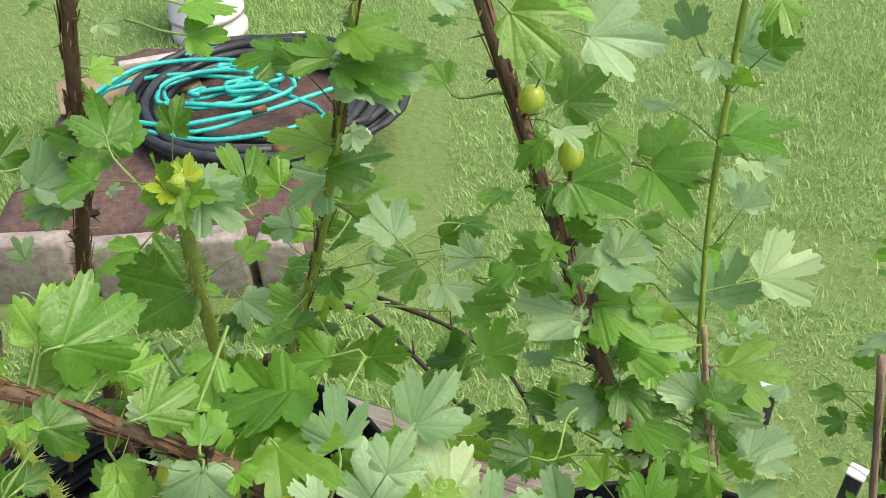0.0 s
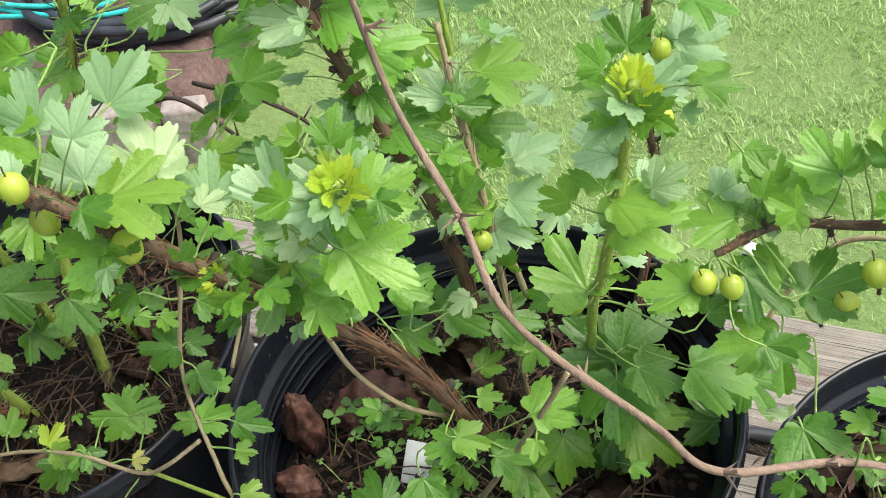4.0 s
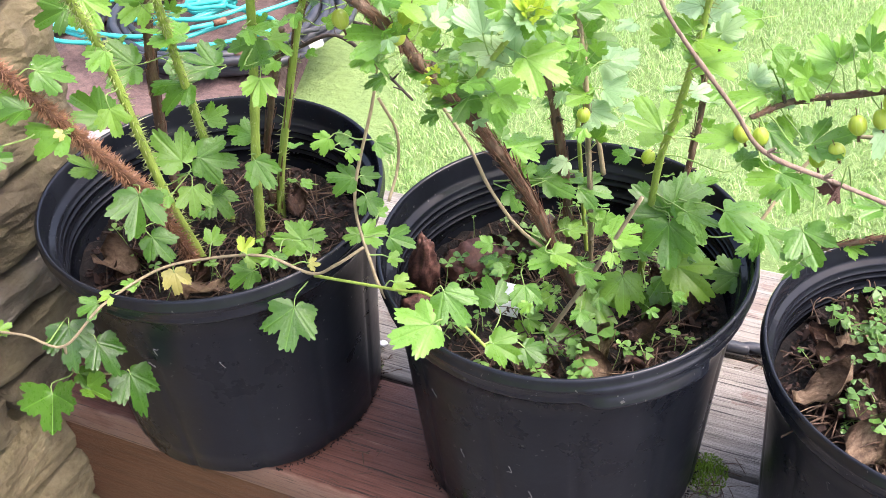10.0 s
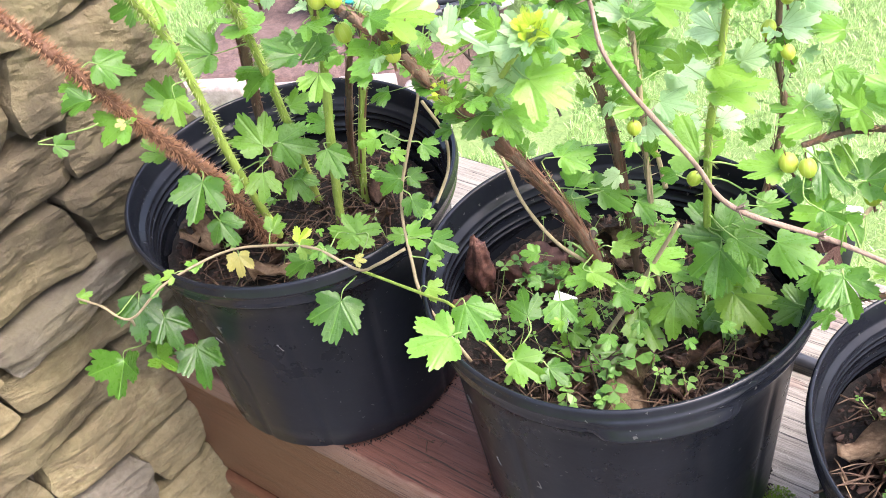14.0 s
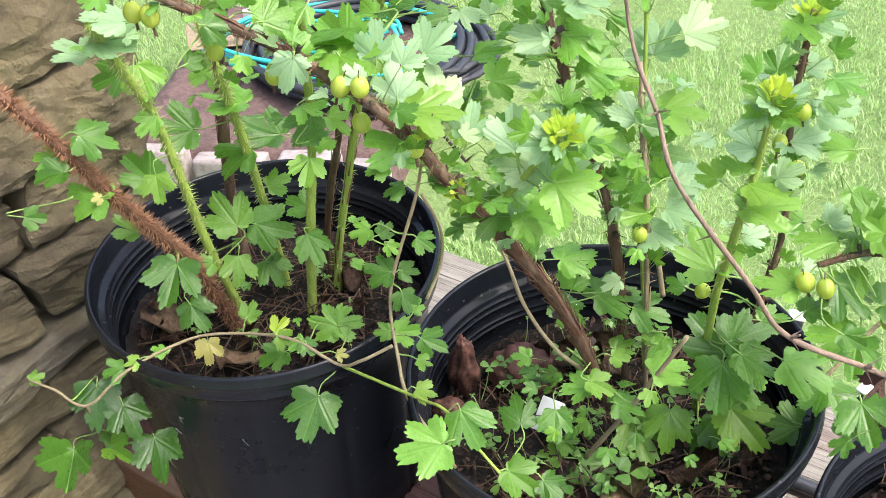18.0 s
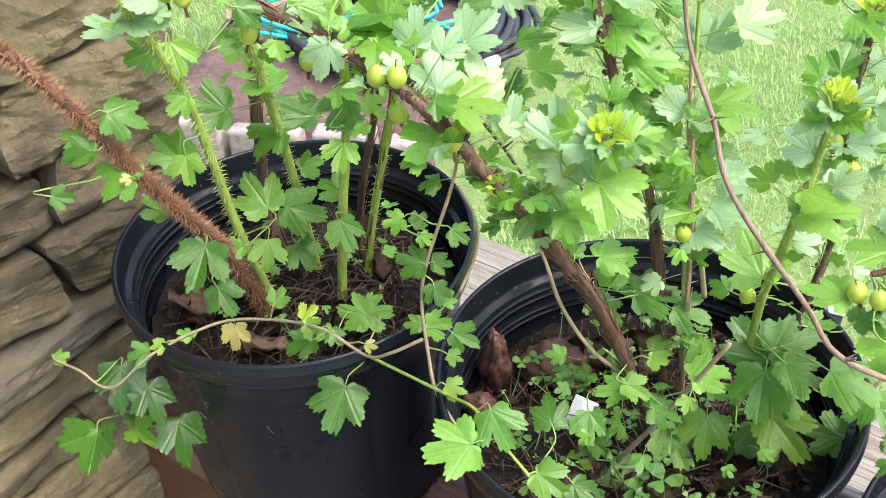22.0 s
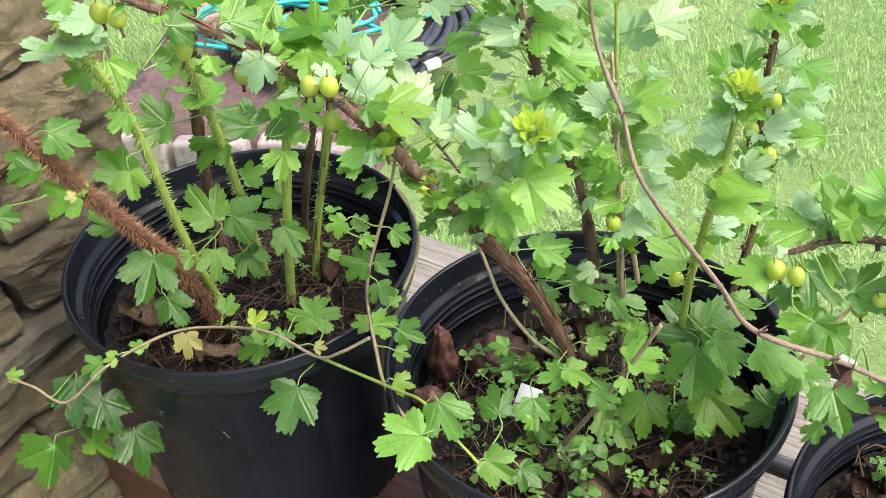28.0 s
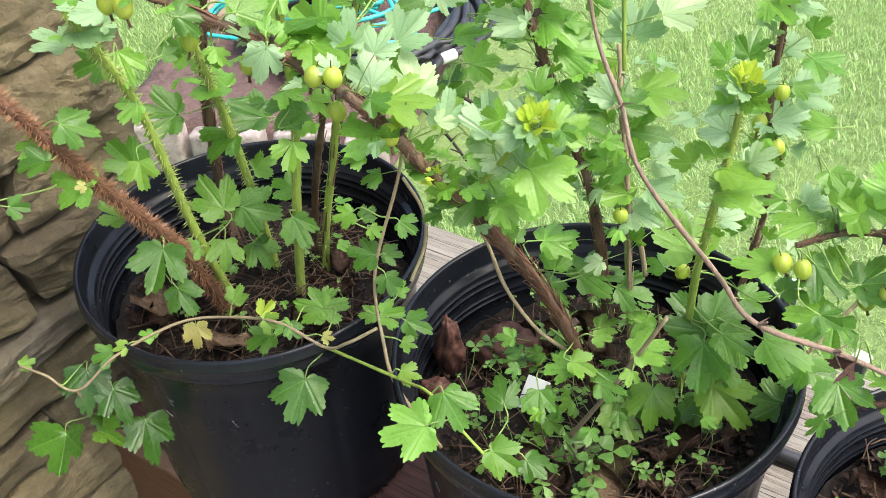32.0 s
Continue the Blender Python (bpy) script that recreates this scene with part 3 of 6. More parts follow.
def nursery_pot(x, y, seed, label, scale=1.0, dent=0):
    pot = thing("nursery_pot", label, "plant pot", (x, y, 0), "black pots on the deck")
    pot.scale = (scale,) * 3
    ph = seed * 1.7
    rp = 0.006
    bm = bmesh.new()
    t = 0.0025
    body = [(BASE - 0.006, 0.001), (BASE, 0.006)]
    for k_ in range(1, 9):
        f = k_ / 8
        body.append((BASE + (RIM - 0.012 - BASE) * f, 0.006 + (TALL - 0.034) * f))
    body += [(RIM - 0.0098, TALL - 0.0262)]
    lathe(bm, body, 240, rp, ph)
    for w in bm.verts:
        # faint upright creases between flat panels
        a = (math.degrees(math.atan2(w.co.y, w.co.x)) + seed * 11) % 30 - 15
        deep = 0.011 * math.exp(-(a / 1.6) ** 2) + 0.006 * (1 - abs(a) / 15)
        w.co.xy *= 1 - deep * min(1.0, max(0.0, (TALL - 0.045 - w.co.z) / 0.02))
    r = lathe(bm, [(BASE - 0.006, 0.001), (0.02, 0.001)], 48)
    part("body", bm, POT, pot)
    bm = bmesh.new()
    inner = [(RIM - 0.0052, TALL - 0.0012), (RIM - 0.0066, TALL - 0.004), (RIM - 0.0070, TALL - 0.018), (RIM - 0.0082, TALL - 0.0212), (RIM - 0.0125, TALL - 0.0225), (RIM - 0.0132, TALL - 0.0245)]
    for dz in (0.030, 0.036, 0.047, 0.052):
        b_ = RIM - 0.0132 - 0.10 * (dz - 0.0245)
        inner += [(b_, TALL - dz + 0.0009), (b_ - 0.0006, TALL - dz + 0.0006), (b_ - 0.0009, TALL - dz), (b_ - 0.0006, TALL - dz - 0.0006), (b_, TALL - dz - 0.0009)]
    inner += [(RIM - 0.0172, TALL - 0.064), (BASE - 0.003, 0.09), (BASE - 0.006, 0.02)]
    lathe(bm, inner, ripple=rp, phase=ph)
    part("inner_wall", bm, POT_INNER, pot)
    bm = bmesh.new()
    rim = [(RIM - 0.0095, TALL - 0.0265), (RIM - 0.0045, TALL - 0.0255), (RIM - 0.0035, TALL - 0.0225), (RIM - 0.0042, TALL - 0.0205), (RIM - 0.0038, TALL - 0.0180), (RIM - 0.0035, TALL - 0.0155), (RIM - 0.0030, TALL - 0.0125), (RIM - 0.0008, TALL - 0.0105), (RIM - 0.0008, TALL - 0.0085), (RIM - 0.0022, TALL - 0.0070), (RIM - 0.0015, TALL - 0.0022), (RIM - 0.0024, TALL - 0.0004), (RIM - 0.0040, TALL), (RIM - 0.0052, TALL - 0.0012)]
    lathe(bm, rim, ripple=rp, phase=ph)
    if dent:
        for w in bm.verts:
            a, z = math.degrees(math.atan2(w.co.y, w.co.x)), w.co.z
            side = min(1.0, max(0.0, 1 - abs(a - dent) / 20) * 5)
            fall = (TALL - 0.0080 - z) / 0.0120
            k_ = side * (min(fall, 1.0) if z > TALL - 0.0240 else 0.45) if fall > 0 else 0.0
            w.co.xy *= 1 + 0.062 * k_
    part("rim", bm, POT_GLOSS, pot, "rolled glossy black rim")
    q = random.Random(seed * 5)
    for _ in range(4):
        a, z, turn = radians(q.uniform(-135, -55)), q.uniform(0.07, 0.17), q.uniform(0, 6.28)
        pts = []
        for i in range(6):
            aa = a + 0.035 * i / 5 * math.sin(turn) + 0.012 * math.sin(turn + i * 1.4)
            zz = z + 0.012 * i / 5 * math.cos(turn) + 0.002 * math.cos(turn + i * 1.9)
            r = BASE + (RIM - 0.012 - BASE) * (zz - 0.006) / (TALL - 0.034) - 0.0002
            pts.append((r * math.cos(aa), r * math.sin(aa), zz))
        part("scuff", tube(bmesh.new(), spline(pts, 3), 0.0002, 0.0005, 4), SCUFF, pot, "pale scuff mark")
    return pot


POTS = ((-0.358, 0.254), (-0.054, 0.282), (0.230, 0.282))
for i, (x, y) in enumerate(POTS):
    nursery_pot(x, y, i + 1, ("scuffed black plastic nursery pot beside the stone wall", "black plastic nursery pot with a dented shiny rim", "black plastic nursery pot full of weeds")[i], (1.015, 1.0, 0.90)[i], (0, -47, 0)[i])


def soil(x, y, z, seed, scale=1.0):
    bm = bmesh.new()
    rings = []
    for k_ in range(13):
        r = (RIM - 0.018) * k_ / 12 + 0.0005
        rings.append([bm.verts.new((r * math.cos(a), r * math.sin(a), 0.012 * noise.noise(Vector((r * math.cos(a) * 22, r * math.sin(a) * 22, seed))) + 0.008 * noise.noise(Vector((r * math.cos(a) * 70, r * math.sin(a) * 70, seed))))) for a in (2 * math.pi * s / 64 for s in range(64))])
    for a, b in zip(rings, rings[1:]):
        for s in range(64):
            bm.faces.new((a[s], a[(s + 1) % 64], b[(s + 1) % 64], b[s]))
    ob = new("potting_soil", mesh_of("potting_soil", bm, SOIL))
    ob.location, ob.scale = (x, y, z), (scale,) * 3
    return tagged(ob, "dark damp potting soil with litter in a pot", "soil", kind="stuff")


SOILS = (SOIL_Z, SOIL_Z, 0.160)
for (x, y), z, s in zip(POTS, SOILS, (1, 2, 3)):
    soil(x, y, z, s, 0.90 if s == 3 else 1.0)

# ---- leaves ----


def leaf_mesh(name, seed, mat, lobed=1.0, cup=0.15, fold=0.0, stalk=0.8, n=201):
    """A three to five lobed leaf of unit length with rounded teeth; its stalk joins at the origin, its tip points to +y."""
    q = random.Random(seed)
    skew = q.uniform(-4, 4)
    wedge = q.random() < 0.55
    lobes = [(0, 0.65, 0.25 * q.uniform(0.92, 1.04))]
    sinus = []
    for side in (-1, 1):
        a1, a2 = side * q.uniform(38, 46), side * (q.uniform(62, 72) if wedge else q.uniform(72, 84))
        lobes += [(a1, 0.54 * q.uniform(0.88, 1.06), 0.215 * q.uniform(0.94, 1.06)), (a2, (0.27 if wedge else 0.31) * q.uniform(0.85, 1.1), 0.15 if wedge else 0.19)]
        if not wedge:
            lobes.append((side * 108, 0.16, 0.11))
        sinus += [(a1 * 0.5, q.uniform(0.7, 1.5)), ((a1 + a2) * 0.5, q.uniform(0.1, 0.8))]
    depth = 0.30 * lobed
    tooth, out, arc, prev = q.uniform(0.125, 0.165), [], q.random(), None
    for i in range(n):
        d = -178 + 356 * i / (n - 1)
        r = 0.035
        for a, c, rad in lobes:
            t = radians(d - a)
            inside = rad * rad - (c * math.sin(t)) ** 2
            if inside > 0 and math.cos(t) > 0:
                r = max(r, c * math.cos(t) + math.sqrt(inside))
        for a, k in sinus:
            r *= 1 - depth * k * math.exp(-abs(d - a - skew) / 5.0)
        here = Vector((r * math.sin(radians(d)), r * math.cos(radians(d))))
        if prev is not None:
            arc += min(0.06, (here - prev).length) / tooth * (1 + 0.25 * math.sin(d * 0.09 + seed))
        prev = here
        w = arc % 1.0
        r *= 0.90 + 0.15 * math.sin(math.pi * w) ** 0.7 * (0.85 + 0.3 * math.sin(arc * 2.3 + seed)) * min(1.0, r * 1.8) + q.uniform(-0.006, 0.006)
        out.append((radians(d), r))
    bm = bmesh.new()
    ph = q.uniform(0, 6.28)
    veins = [radians(v) for v in (0, 43, -43)]

    def put(a, r, edge):
        x, y = r * math.sin(a), r * math.cos(a)
        near = min(abs(a - v) for v in veins)
        z = -cup * r * r - 0.012 * r * math.cos(min(near * 4, math.pi))
        z += 0.20 * r * r * math.sin(2 * a + ph) + 0.09 * r * edge * math.sin(5 * a + ph * 2) + 0.05 * r * noise.noise(Vector((x * 3, y * 3, seed)))
        z += fold * abs(x)
        return bm.verts.new((x, y, z))

    centre = bm.verts.new((0, 0, 0))
    rings = [[put(a, r * f, f) for a, r in out] for f in (0.35, 0.7, 1.0)]
    for i in range(n - 1):
        bm.faces.new((centre, rings[0][i + 1], rings[0][i]))
        for a, b in zip(rings, rings[1:]):
            bm.faces.new((a[i], a[i + 1], b[i + 1], b[i]))
    if stalk:
        run = spline([(0, 0.02, -0.004), (0, -stalk * 0.45, -0.05 * stalk), (0.03, -stalk, -0.30 * stalk)], 3)
        tube(bm, run, 0.016, 0.022, 5, slot=1)
    return mesh_of(name, bm, mat, STALK)


LEAVES = [leaf_mesh("leaf", s, LEAF, 1.0, (0.05, 0.20, 0.36, 0.12, 0.26)[s % 5], (0.0, 0.22, -0.18, 0.35)[s % 4], 0) for s in range(12)]
SHORT = [leaf_mesh("leaf", 180 + s, LEAF, 1.0, (0.05, 0.20, 0.36, 0.12, 0.26)[s % 5], (0.0, 0.22, -0.18, 0.35)[s % 4]) for s in range(10)]
PALE = [leaf_mesh("leaf", 70 + s, LEAF_PALE, 1.0, (0.05, -0.10, 0.25, 0.12)[s % 4], (0.1, 0.3, -0.12)[s % 3], 0) for s in range(8)]
MIXED = LEAVES + PALE
YOUNG = [leaf_mesh("leaf", 30 + s, LEAF_YOUNG, 1.1, 0.10, (0.35, 0.5, 0.2)[s % 3], 0.3) for s in range(4)]
LONG = [leaf_mesh("leaf", 90 + s, (LEAF, LEAF_PALE, LEAF)[s % 3], 1.0, (0.05, 0.2, -0.08, 0.3)[s % 4], (0.1, 0.3, -0.15, 0.0)[s % 4], 1.6) for s in range(12)]
PALE_LONG = [leaf_mesh("leaf", 110 + s, LEAF_PALE, 1.0, (0.05, 0.2, -0.08)[s % 3], (0.1, 0.3, 0.0)[s % 3], 1.6) for s in range(5)]
LIME = [leaf_mesh("leaf", 120 + s, (LEAF_LIME, LEAF)[s % 2], 1.0, (0.05, 0.2, 0.12)[s % 3], (0.1, 0.3, 0.0)[s % 3], 1.6) for s in range(6)]
SOFT = [leaf_mesh("leaf", 140 + s, (LEAF_PALE, LEAF_LIME)[s % 2], 1.1, 0.25, (0.5, 0.3)[s % 2], 0.4) for s in range(4)]
LIME_S = [leaf_mesh("leaf", 200 + s, (LEAF_LIME, LEAF_LIME, LEAF)[s % 3], 1.0, (0.05, 0.2, 0.12)[s % 3], (0.1, 0.3, 0.0)[s % 3], 0) for s in range(8)]
YOUNG_S = [leaf_mesh("leaf", 220 + s, LEAF_YOUNG, 1.0, 0.15, 0.3, 0) for s in range(3)]
OLD_S = [leaf_mesh("leaf", 230 + s, LEAF_OLD, 1.0, 0.2, 0.1, 0) for s in range(3)]
SHADED = [leaf_mesh("leaf", 240 + s, LEAF_SHADED, 1.0, (0.1, 0.25)[s % 2], (0.1, -0.15, 0.25)[s % 3], 0) for s in range(6)]
FOLDED = [leaf_mesh("leaf", 250 + s, LEAF, 1.0, 0.15, 1.5, 0) for s in range(3)]


def leaf(plant, at, tip, up, size, kinds=None):
    """One leaf: where its stalk joins the blade, which way its tip points, which way its upper side faces."""
    tip = Vector(tip).normalized()
    up = Vector(up)
    side = tip.cross(up)
    if side.length < 1e-3:
        side = Vector((1, 0, 0))
    side.normalize()
    nrm = side.cross(tip)
    ob = new("leaf", rnd.choice(kinds or SHORT))
    m = Matrix((side, tip, nrm)).transposed().to_4x4()
    m.translation = Vector(at)
    ob.parent = plant
    ob.matrix_basis = Matrix.Translation(-plant.location) @ m @ Matrix.Scale(size, 4)
    return ob


CAM_SIDE = Vector((0.25, -0.55, 0.8))


def sprig(plant, run, gap, sizes, kinds=None, many=(2, 4), upright=0.3, seed=1, low=0.60):
    """Tufts of long-stalked leaves at the spurs of a cane, on its upper and outer length."""
    q = random.Random(seed)
    travelled, target = 0.0, gap * 0.5
    for a, b in zip(run, run[1:]):
        travelled += (b - a).length
        if travelled < target or b.z < low - 0.85 * b.y:
            continue
        target = travelled + gap * q.uniform(0.7, 1.3)
        a0 = q.uniform(0, 6.28)
        count = q.randint(*many)
        for i in range(count):
            az = a0 + i * 6.283 / count + q.uniform(-0.5, 0.5)
            out = Vector((math.cos(az), math.sin(az), 0))
            s = q.uniform(*sizes)
            if q.random() < upright:
                tip = out * 0.6 + Vector((0, 0, q.uniform(0.5, 1.2)))
                up = Vector((0.2, -0.8, 0.4)) + Vector((q.uniform(-0.5, 0.5), q.uniform(-0.5, 0.5), 0))
            else:
                tip = out + Vector((0, 0, q.uniform(-0.45, 0.25)))
                up = Vector((q.uniform(-0.5, 0.5), q.uniform(-0.6, 0.3), 1.0))
            ob = leaf(plant, b, tip, up, s, kinds or LONG)
            end = Vector((0.03, -1.6, -0.48)) * s
            ob.matrix_basis = Matrix.Translation(-(ob.matrix_basis.to_3x3().normalized() @ end)) @ ob.matrix_basis


def peel(bm, run, r0, r1, count, off, shag=1.0):
    """Strips of bark that have split along a cane and stand off it at one end."""
    for _ in range(count):
        k_ = rnd.randint(2, 4)
        i = rnd.randrange(max(1, len(run) - k_ - 1))
        a, w, lift = rnd.uniform(0, 6.28), rnd.uniform(0.0004, 0.0012), rnd.uniform(0.0003, 0.0020) * shag
        prev = None
        for j in range(k_):
            p = run[min(i + j, len(run) - 1)]
            u, v = frame_of(run[min(i + j + 1, len(run) - 1)] - run[max(i + j - 1, 0)])
            r = r0 + (r1 - r0) * (i + j) / len(run)
            d, e = u * math.cos(a) + v * math.sin(a), v * math.cos(a) - u * math.sin(a)
            c = p - off + d * (r * 1.06 + lift * (j / (k_ - 1)) ** 2)
            ww = w * (1.0 - 0.6 * j / (k_ - 1))
            cur = [bm.verts.new(c + e * ww), bm.verts.new(c - e * ww), bm.verts.new(c - e * ww + d * 0.0003), bm.verts.new(c + e * ww + d * 0.0003)]
            if prev:
                for m_ in range(4):
                    bm.faces.new((prev[m_], prev[(m_ + 1) % 4], cur[(m_ + 1) % 4], cur[m_]))
            prev = cur


def cane(plant, name, points, r0, r1, mat, thorns=0, thorn_mat=None, thorn_len=0.006, label="", wobble=0.12, strips=0, spurs=0.0):
    off = plant.location
    run = spline(points, 10)
    bm = tube(bmesh.new(), [p - off for p in run], r0, r1, 9, wobble)
    ob = part(name, bm, mat, plant, label)
    if thorns:
        bm = bmesh.new()
        for _ in range(thorns):
            i = rnd.randrange(len(run) - 1)
            p = run[i].lerp(run[i + 1], rnd.random())
            u, v = frame_of(run[i + 1] - run[i])
            a = rnd.uniform(0, 6.28)
            d = u * math.cos(a) + v * math.sin(a)
            r = r0 + (r1 - r0) * i / len(run)
            spike(bm, p - off + d * r * 0.8, d + Vector((0, 0, rnd.uniform(-0.5, 0.2))), thorn_len * rnd.uniform(0.5, 1.2), thorn_len * 0.09)
        tagged(part("bristles", bm, thorn_mat or THORN, ob, smooth=False), kind="stuff")
    if strips:
        bm = bmesh.new()
        peel(bm, run, r0, r1, strips, off)
        tagged(part("peeling_bark", bm, BARK_TAN if mat is BARK_TAN else BARK_RED, ob, "loose strips of peeling bark", smooth=False), kind="stuff")
    if spurs:
        # short knobbly spurs with a triple thorn at each
        bm = bmesh.new()
        gone, target = 0.0, spurs
        for i in range(1, len(run) - 1):
            gone += (run[i] - run[i - 1]).length
            if gone < target:
                continue
            target = gone + spurs * rnd.uniform(0.6, 1.4)
            u, v = frame_of(run[i + 1] - run[i])
            a = rnd.uniform(0, 6.28)
            d = u * math.cos(a) + v * math.sin(a)
            r = r0 + (r1 - r0) * i / len(run)
            p = run[i] - off
            tube(bm, [p, p + d * (r + 0.002), p + d * (r + 0.0045) + Vector((0, 0, 0.001))], r * 0.75, r * 0.45, 6, 0.5)
            for da in (-0.7, 0, 0.7):
                e = u * math.cos(a + da) + v * math.sin(a + da)
                spike(bm, p + d * r * 0.8, e - Vector((0, 0, 0.25)), rnd.uniform(0.006, 0.011), 0.0007)
        tagged(part("spur_bark", bm, BARK_DARK if mat is BARK else mat, ob, "knobbly leaf spurs with thorns", smooth=False), kind="stuff")
    return run


def berry_mesh():
    bm = bmesh.new()
    bmesh.ops.create_uvsphere(bm, u_segments=20, v_segments=12, radius=1.0)
    for w in bm.verts:
        a = math.atan2(w.co.x, w.co.y)
        w.co.xy *= 1 + 0.012 * math.cos(10 * a)
        w.co.z *= 1.24 - 0.06 * w.co.z
    return mesh_of("berry", bm, BERRY)


def calyx_mesh():
    bm = bmesh.new()
    tube(bm, spline([(0, 0, -1.05), (0.05, 0.05, -1.45), (0.0, 0.14, -2.1)], 3), 0.14, 0.20, 6, 0.3)
    for i in range(5):
        spike(bm, Vector((0, 0.12, -1.95)), Vector((math.cos(i * 1.256), math.sin(i * 1.256), -1.2)), 0.5, 0.08)
    tube(bm, spline([(0, 0, 1.1), (0.04, 0, 1.6), (0.1, 0.05, 2.1)], 3), 0.06, 0.06, 5)
    return mesh_of("calyx", bm, CALYX)


BERRY_ME, CALYX_ME = berry_mesh(), calyx_mesh()


def berry(plant, at, r, lean=(0, 0)):
    ob = new("berry", BERRY_ME)
    ob.parent = plant
    ob.matrix_basis = Matrix.Translation(Vector(at) - plant.location) @ pose(0, 0, 0, lean[0], lean[1], rnd.uniform(0, 360)) @ Matrix.Scale(r, 4)
    c = new("calyx", CALYX_ME)
    c.parent = ob
    return ob


# ---- gooseberry in the pot by the wall ----
one = thing("gooseberry_plant", "gooseberry bush with bristly brown and green canes", "plant", (-0.366, 0.258, SOIL_Z), "gooseberry bushes in pots")
brown = cane(one, "cane", [(-0.369, 0.226, 0.150), (-0.366, 0.208, 0.207), (-0.362, 0.186, 0.268), (-0.368, 0.168, 0.305), (-0.374, 0.150, 0.342), (-0.383, 0.133, 0.380), (-0.400, 0.118, 0.420), (-0.425, 0.106, 0.450), (-0.452, 0.090, 0.475)], 0.0050, 0.0036, BARK_RED, 2700, THORN_RED, 0.0072, "thick red-brown bristly cane")
g1 = cane(one, "cane", [(-0.366, 0.232, 0.16), (-0.376, 0.215, 0.259), (-0.379, 0.200, 0.378), (-0.370, 0.175, 0.440), (-0.362, 0.155, 0.482)], 0.0040, 0.0030, STEM, 650, THORN_GREEN, 0.0068, "light green bristly cane")
b1 = cane(one, "cane", [(-0.436, 0.300, 0.16), (-0.450, 0.310, 0.230), (-0.434, 0.306, 0.325), (-0.413, 0.300, 0.395), (-0.365, 0.285, 0.486), (-0.337, 0.275, 0.55), (-0.310, 0.270, 0.62)], 0.0052, 0.0030, BARK, 160, THORN, 0.007, "old brown cane", strips=140, spurs=0.04)
g2 = cane(one, "cane", [(-0.376, 0.290, 0.16), (-0.381, 0.285, 0.260), (-0.378, 0.272, 0.343), (-0.366, 0.254, 0.395), (-0.359, 0.240, 0.448)], 0.0040, 0.0032, STEM, 560, THORN_GREEN, 0.0068, "light green bristly cane")
g3 = cane(one, "cane", [(-0.334, 0.272, 0.16), (-0.327, 0.280, 0.249), (-0.312, 0.285, 0.349), (-0.288, 0.265, 0.422), (-0.261, 0.240, 0.481), (-0.243, 0.225, 0.52), (-0.229, 0.215, 0.560)], 0.0042, 0.0026, STEM, 620, THORN_GREEN, 0.0042, "light green bristly cane")
g5 = cane(one, "cane", [(-0.335, 0.310, 0.16), (-0.326, 0.310, 0.217), (-0.286, 0.308, 0.354), (-0.262, 0.300, 0.411), (-0.235, 0.290, 0.468), (-0.211, 0.280, 0.527), (-0.184, 0.270, 0.604), (-0.172, 0.265, 0.65)], 0.0038, 0.0012, STEM, 420, THORN_GREEN, 0.006, "green cane with brown peeling base", strips=80)
cane(one, "cane", [(-0.350, 0.322, 0.16), (-0.346, 0.320, 0.222), (-0.307, 0.310, 0.337), (-0.296, 0.307, 0.365)], 0.0034, 0.0026, BARK, 40, THORN, 0.005, "dead brown cane with peeling bark", strips=80)

# ---- gooseberry in the middle pot ----
two = thing("gooseberry_plant", "gooseberry bush with arching fruiting branch and pale berries", "plant", (-0.054, 0.282, SOIL_Z), "gooseberry bushes in pots")
arch = cane(two, "cane", [(-0.032, 0.280, 0.16), (-0.069, 0.250, 0.291), (-0.092, 0.211, 0.375), (-0.111, 0.190, 0.417), (-0.122, 0.172, 0.453), (-0.142, 0.162, 0.478), (-0.167, 0.158, 0.491), (-0.198, 0.148, 0.509), (-0.243, 0.135, 0.525), (-0.275, 0.115, 0.545)], 0.0040, 0.0025, BARK, 160, THORN, 0.007, "arching brown fruiting branch with peeling bark", 0.3, 320, 0.03)
bm = bmesh.new()
peel(bm, arch[3:26], 0.0042, 0.0036, 150, two.location, 2.6)
tagged(part("shaggy_bark", bm, BARK_RED, two, "shaggy red-brown bark flakes on the old cane", smooth=False), kind="stuff")
stem_b = cane(two, "cane", [(-0.060, 0.330, 0.16), (-0.074, 0.320, 0.319), (-0.095, 0.315, 0.391), (-0.106, 0.312, 0.427), (-0.116, 0.308, 0.465), (-0.126, 0.305, 0.508), (-0.150, 0.300, 0.598), (-0.165, 0.296, 0.65)], 0.0036, 0.0024, BARK, 60, THORN, 0.008, "dark brown upright cane with peeling bark", 0.2, 200, 0.025)
stem_2 = cane(two, "cane", [(-0.045, 0.330, 0.16), (-0.050, 0.325, 0.30), (-0.055, 0.327, 0.362), (-0.062, 0.332, 0.395), (-0.070, 0.340, 0.44)], 0.0020, 0.0015, BARK_TAN, 40, THORN, 0.006, strips=60, spurs=0.03)
stem_y = cane(two, "cane", [(-0.055, 0.350, 0.16), (-0.070, 0.360, 0.30), (-0.073, 0.360, 0.367), (-0.077, 0.360, 0.473), (-0.074, 0.360, 0.561), (-0.070, 0.360, 0.61)], 0.0019, 0.0011, STEM, 30, THORN_GREEN, 0.004, "slim yellow-green shoot")
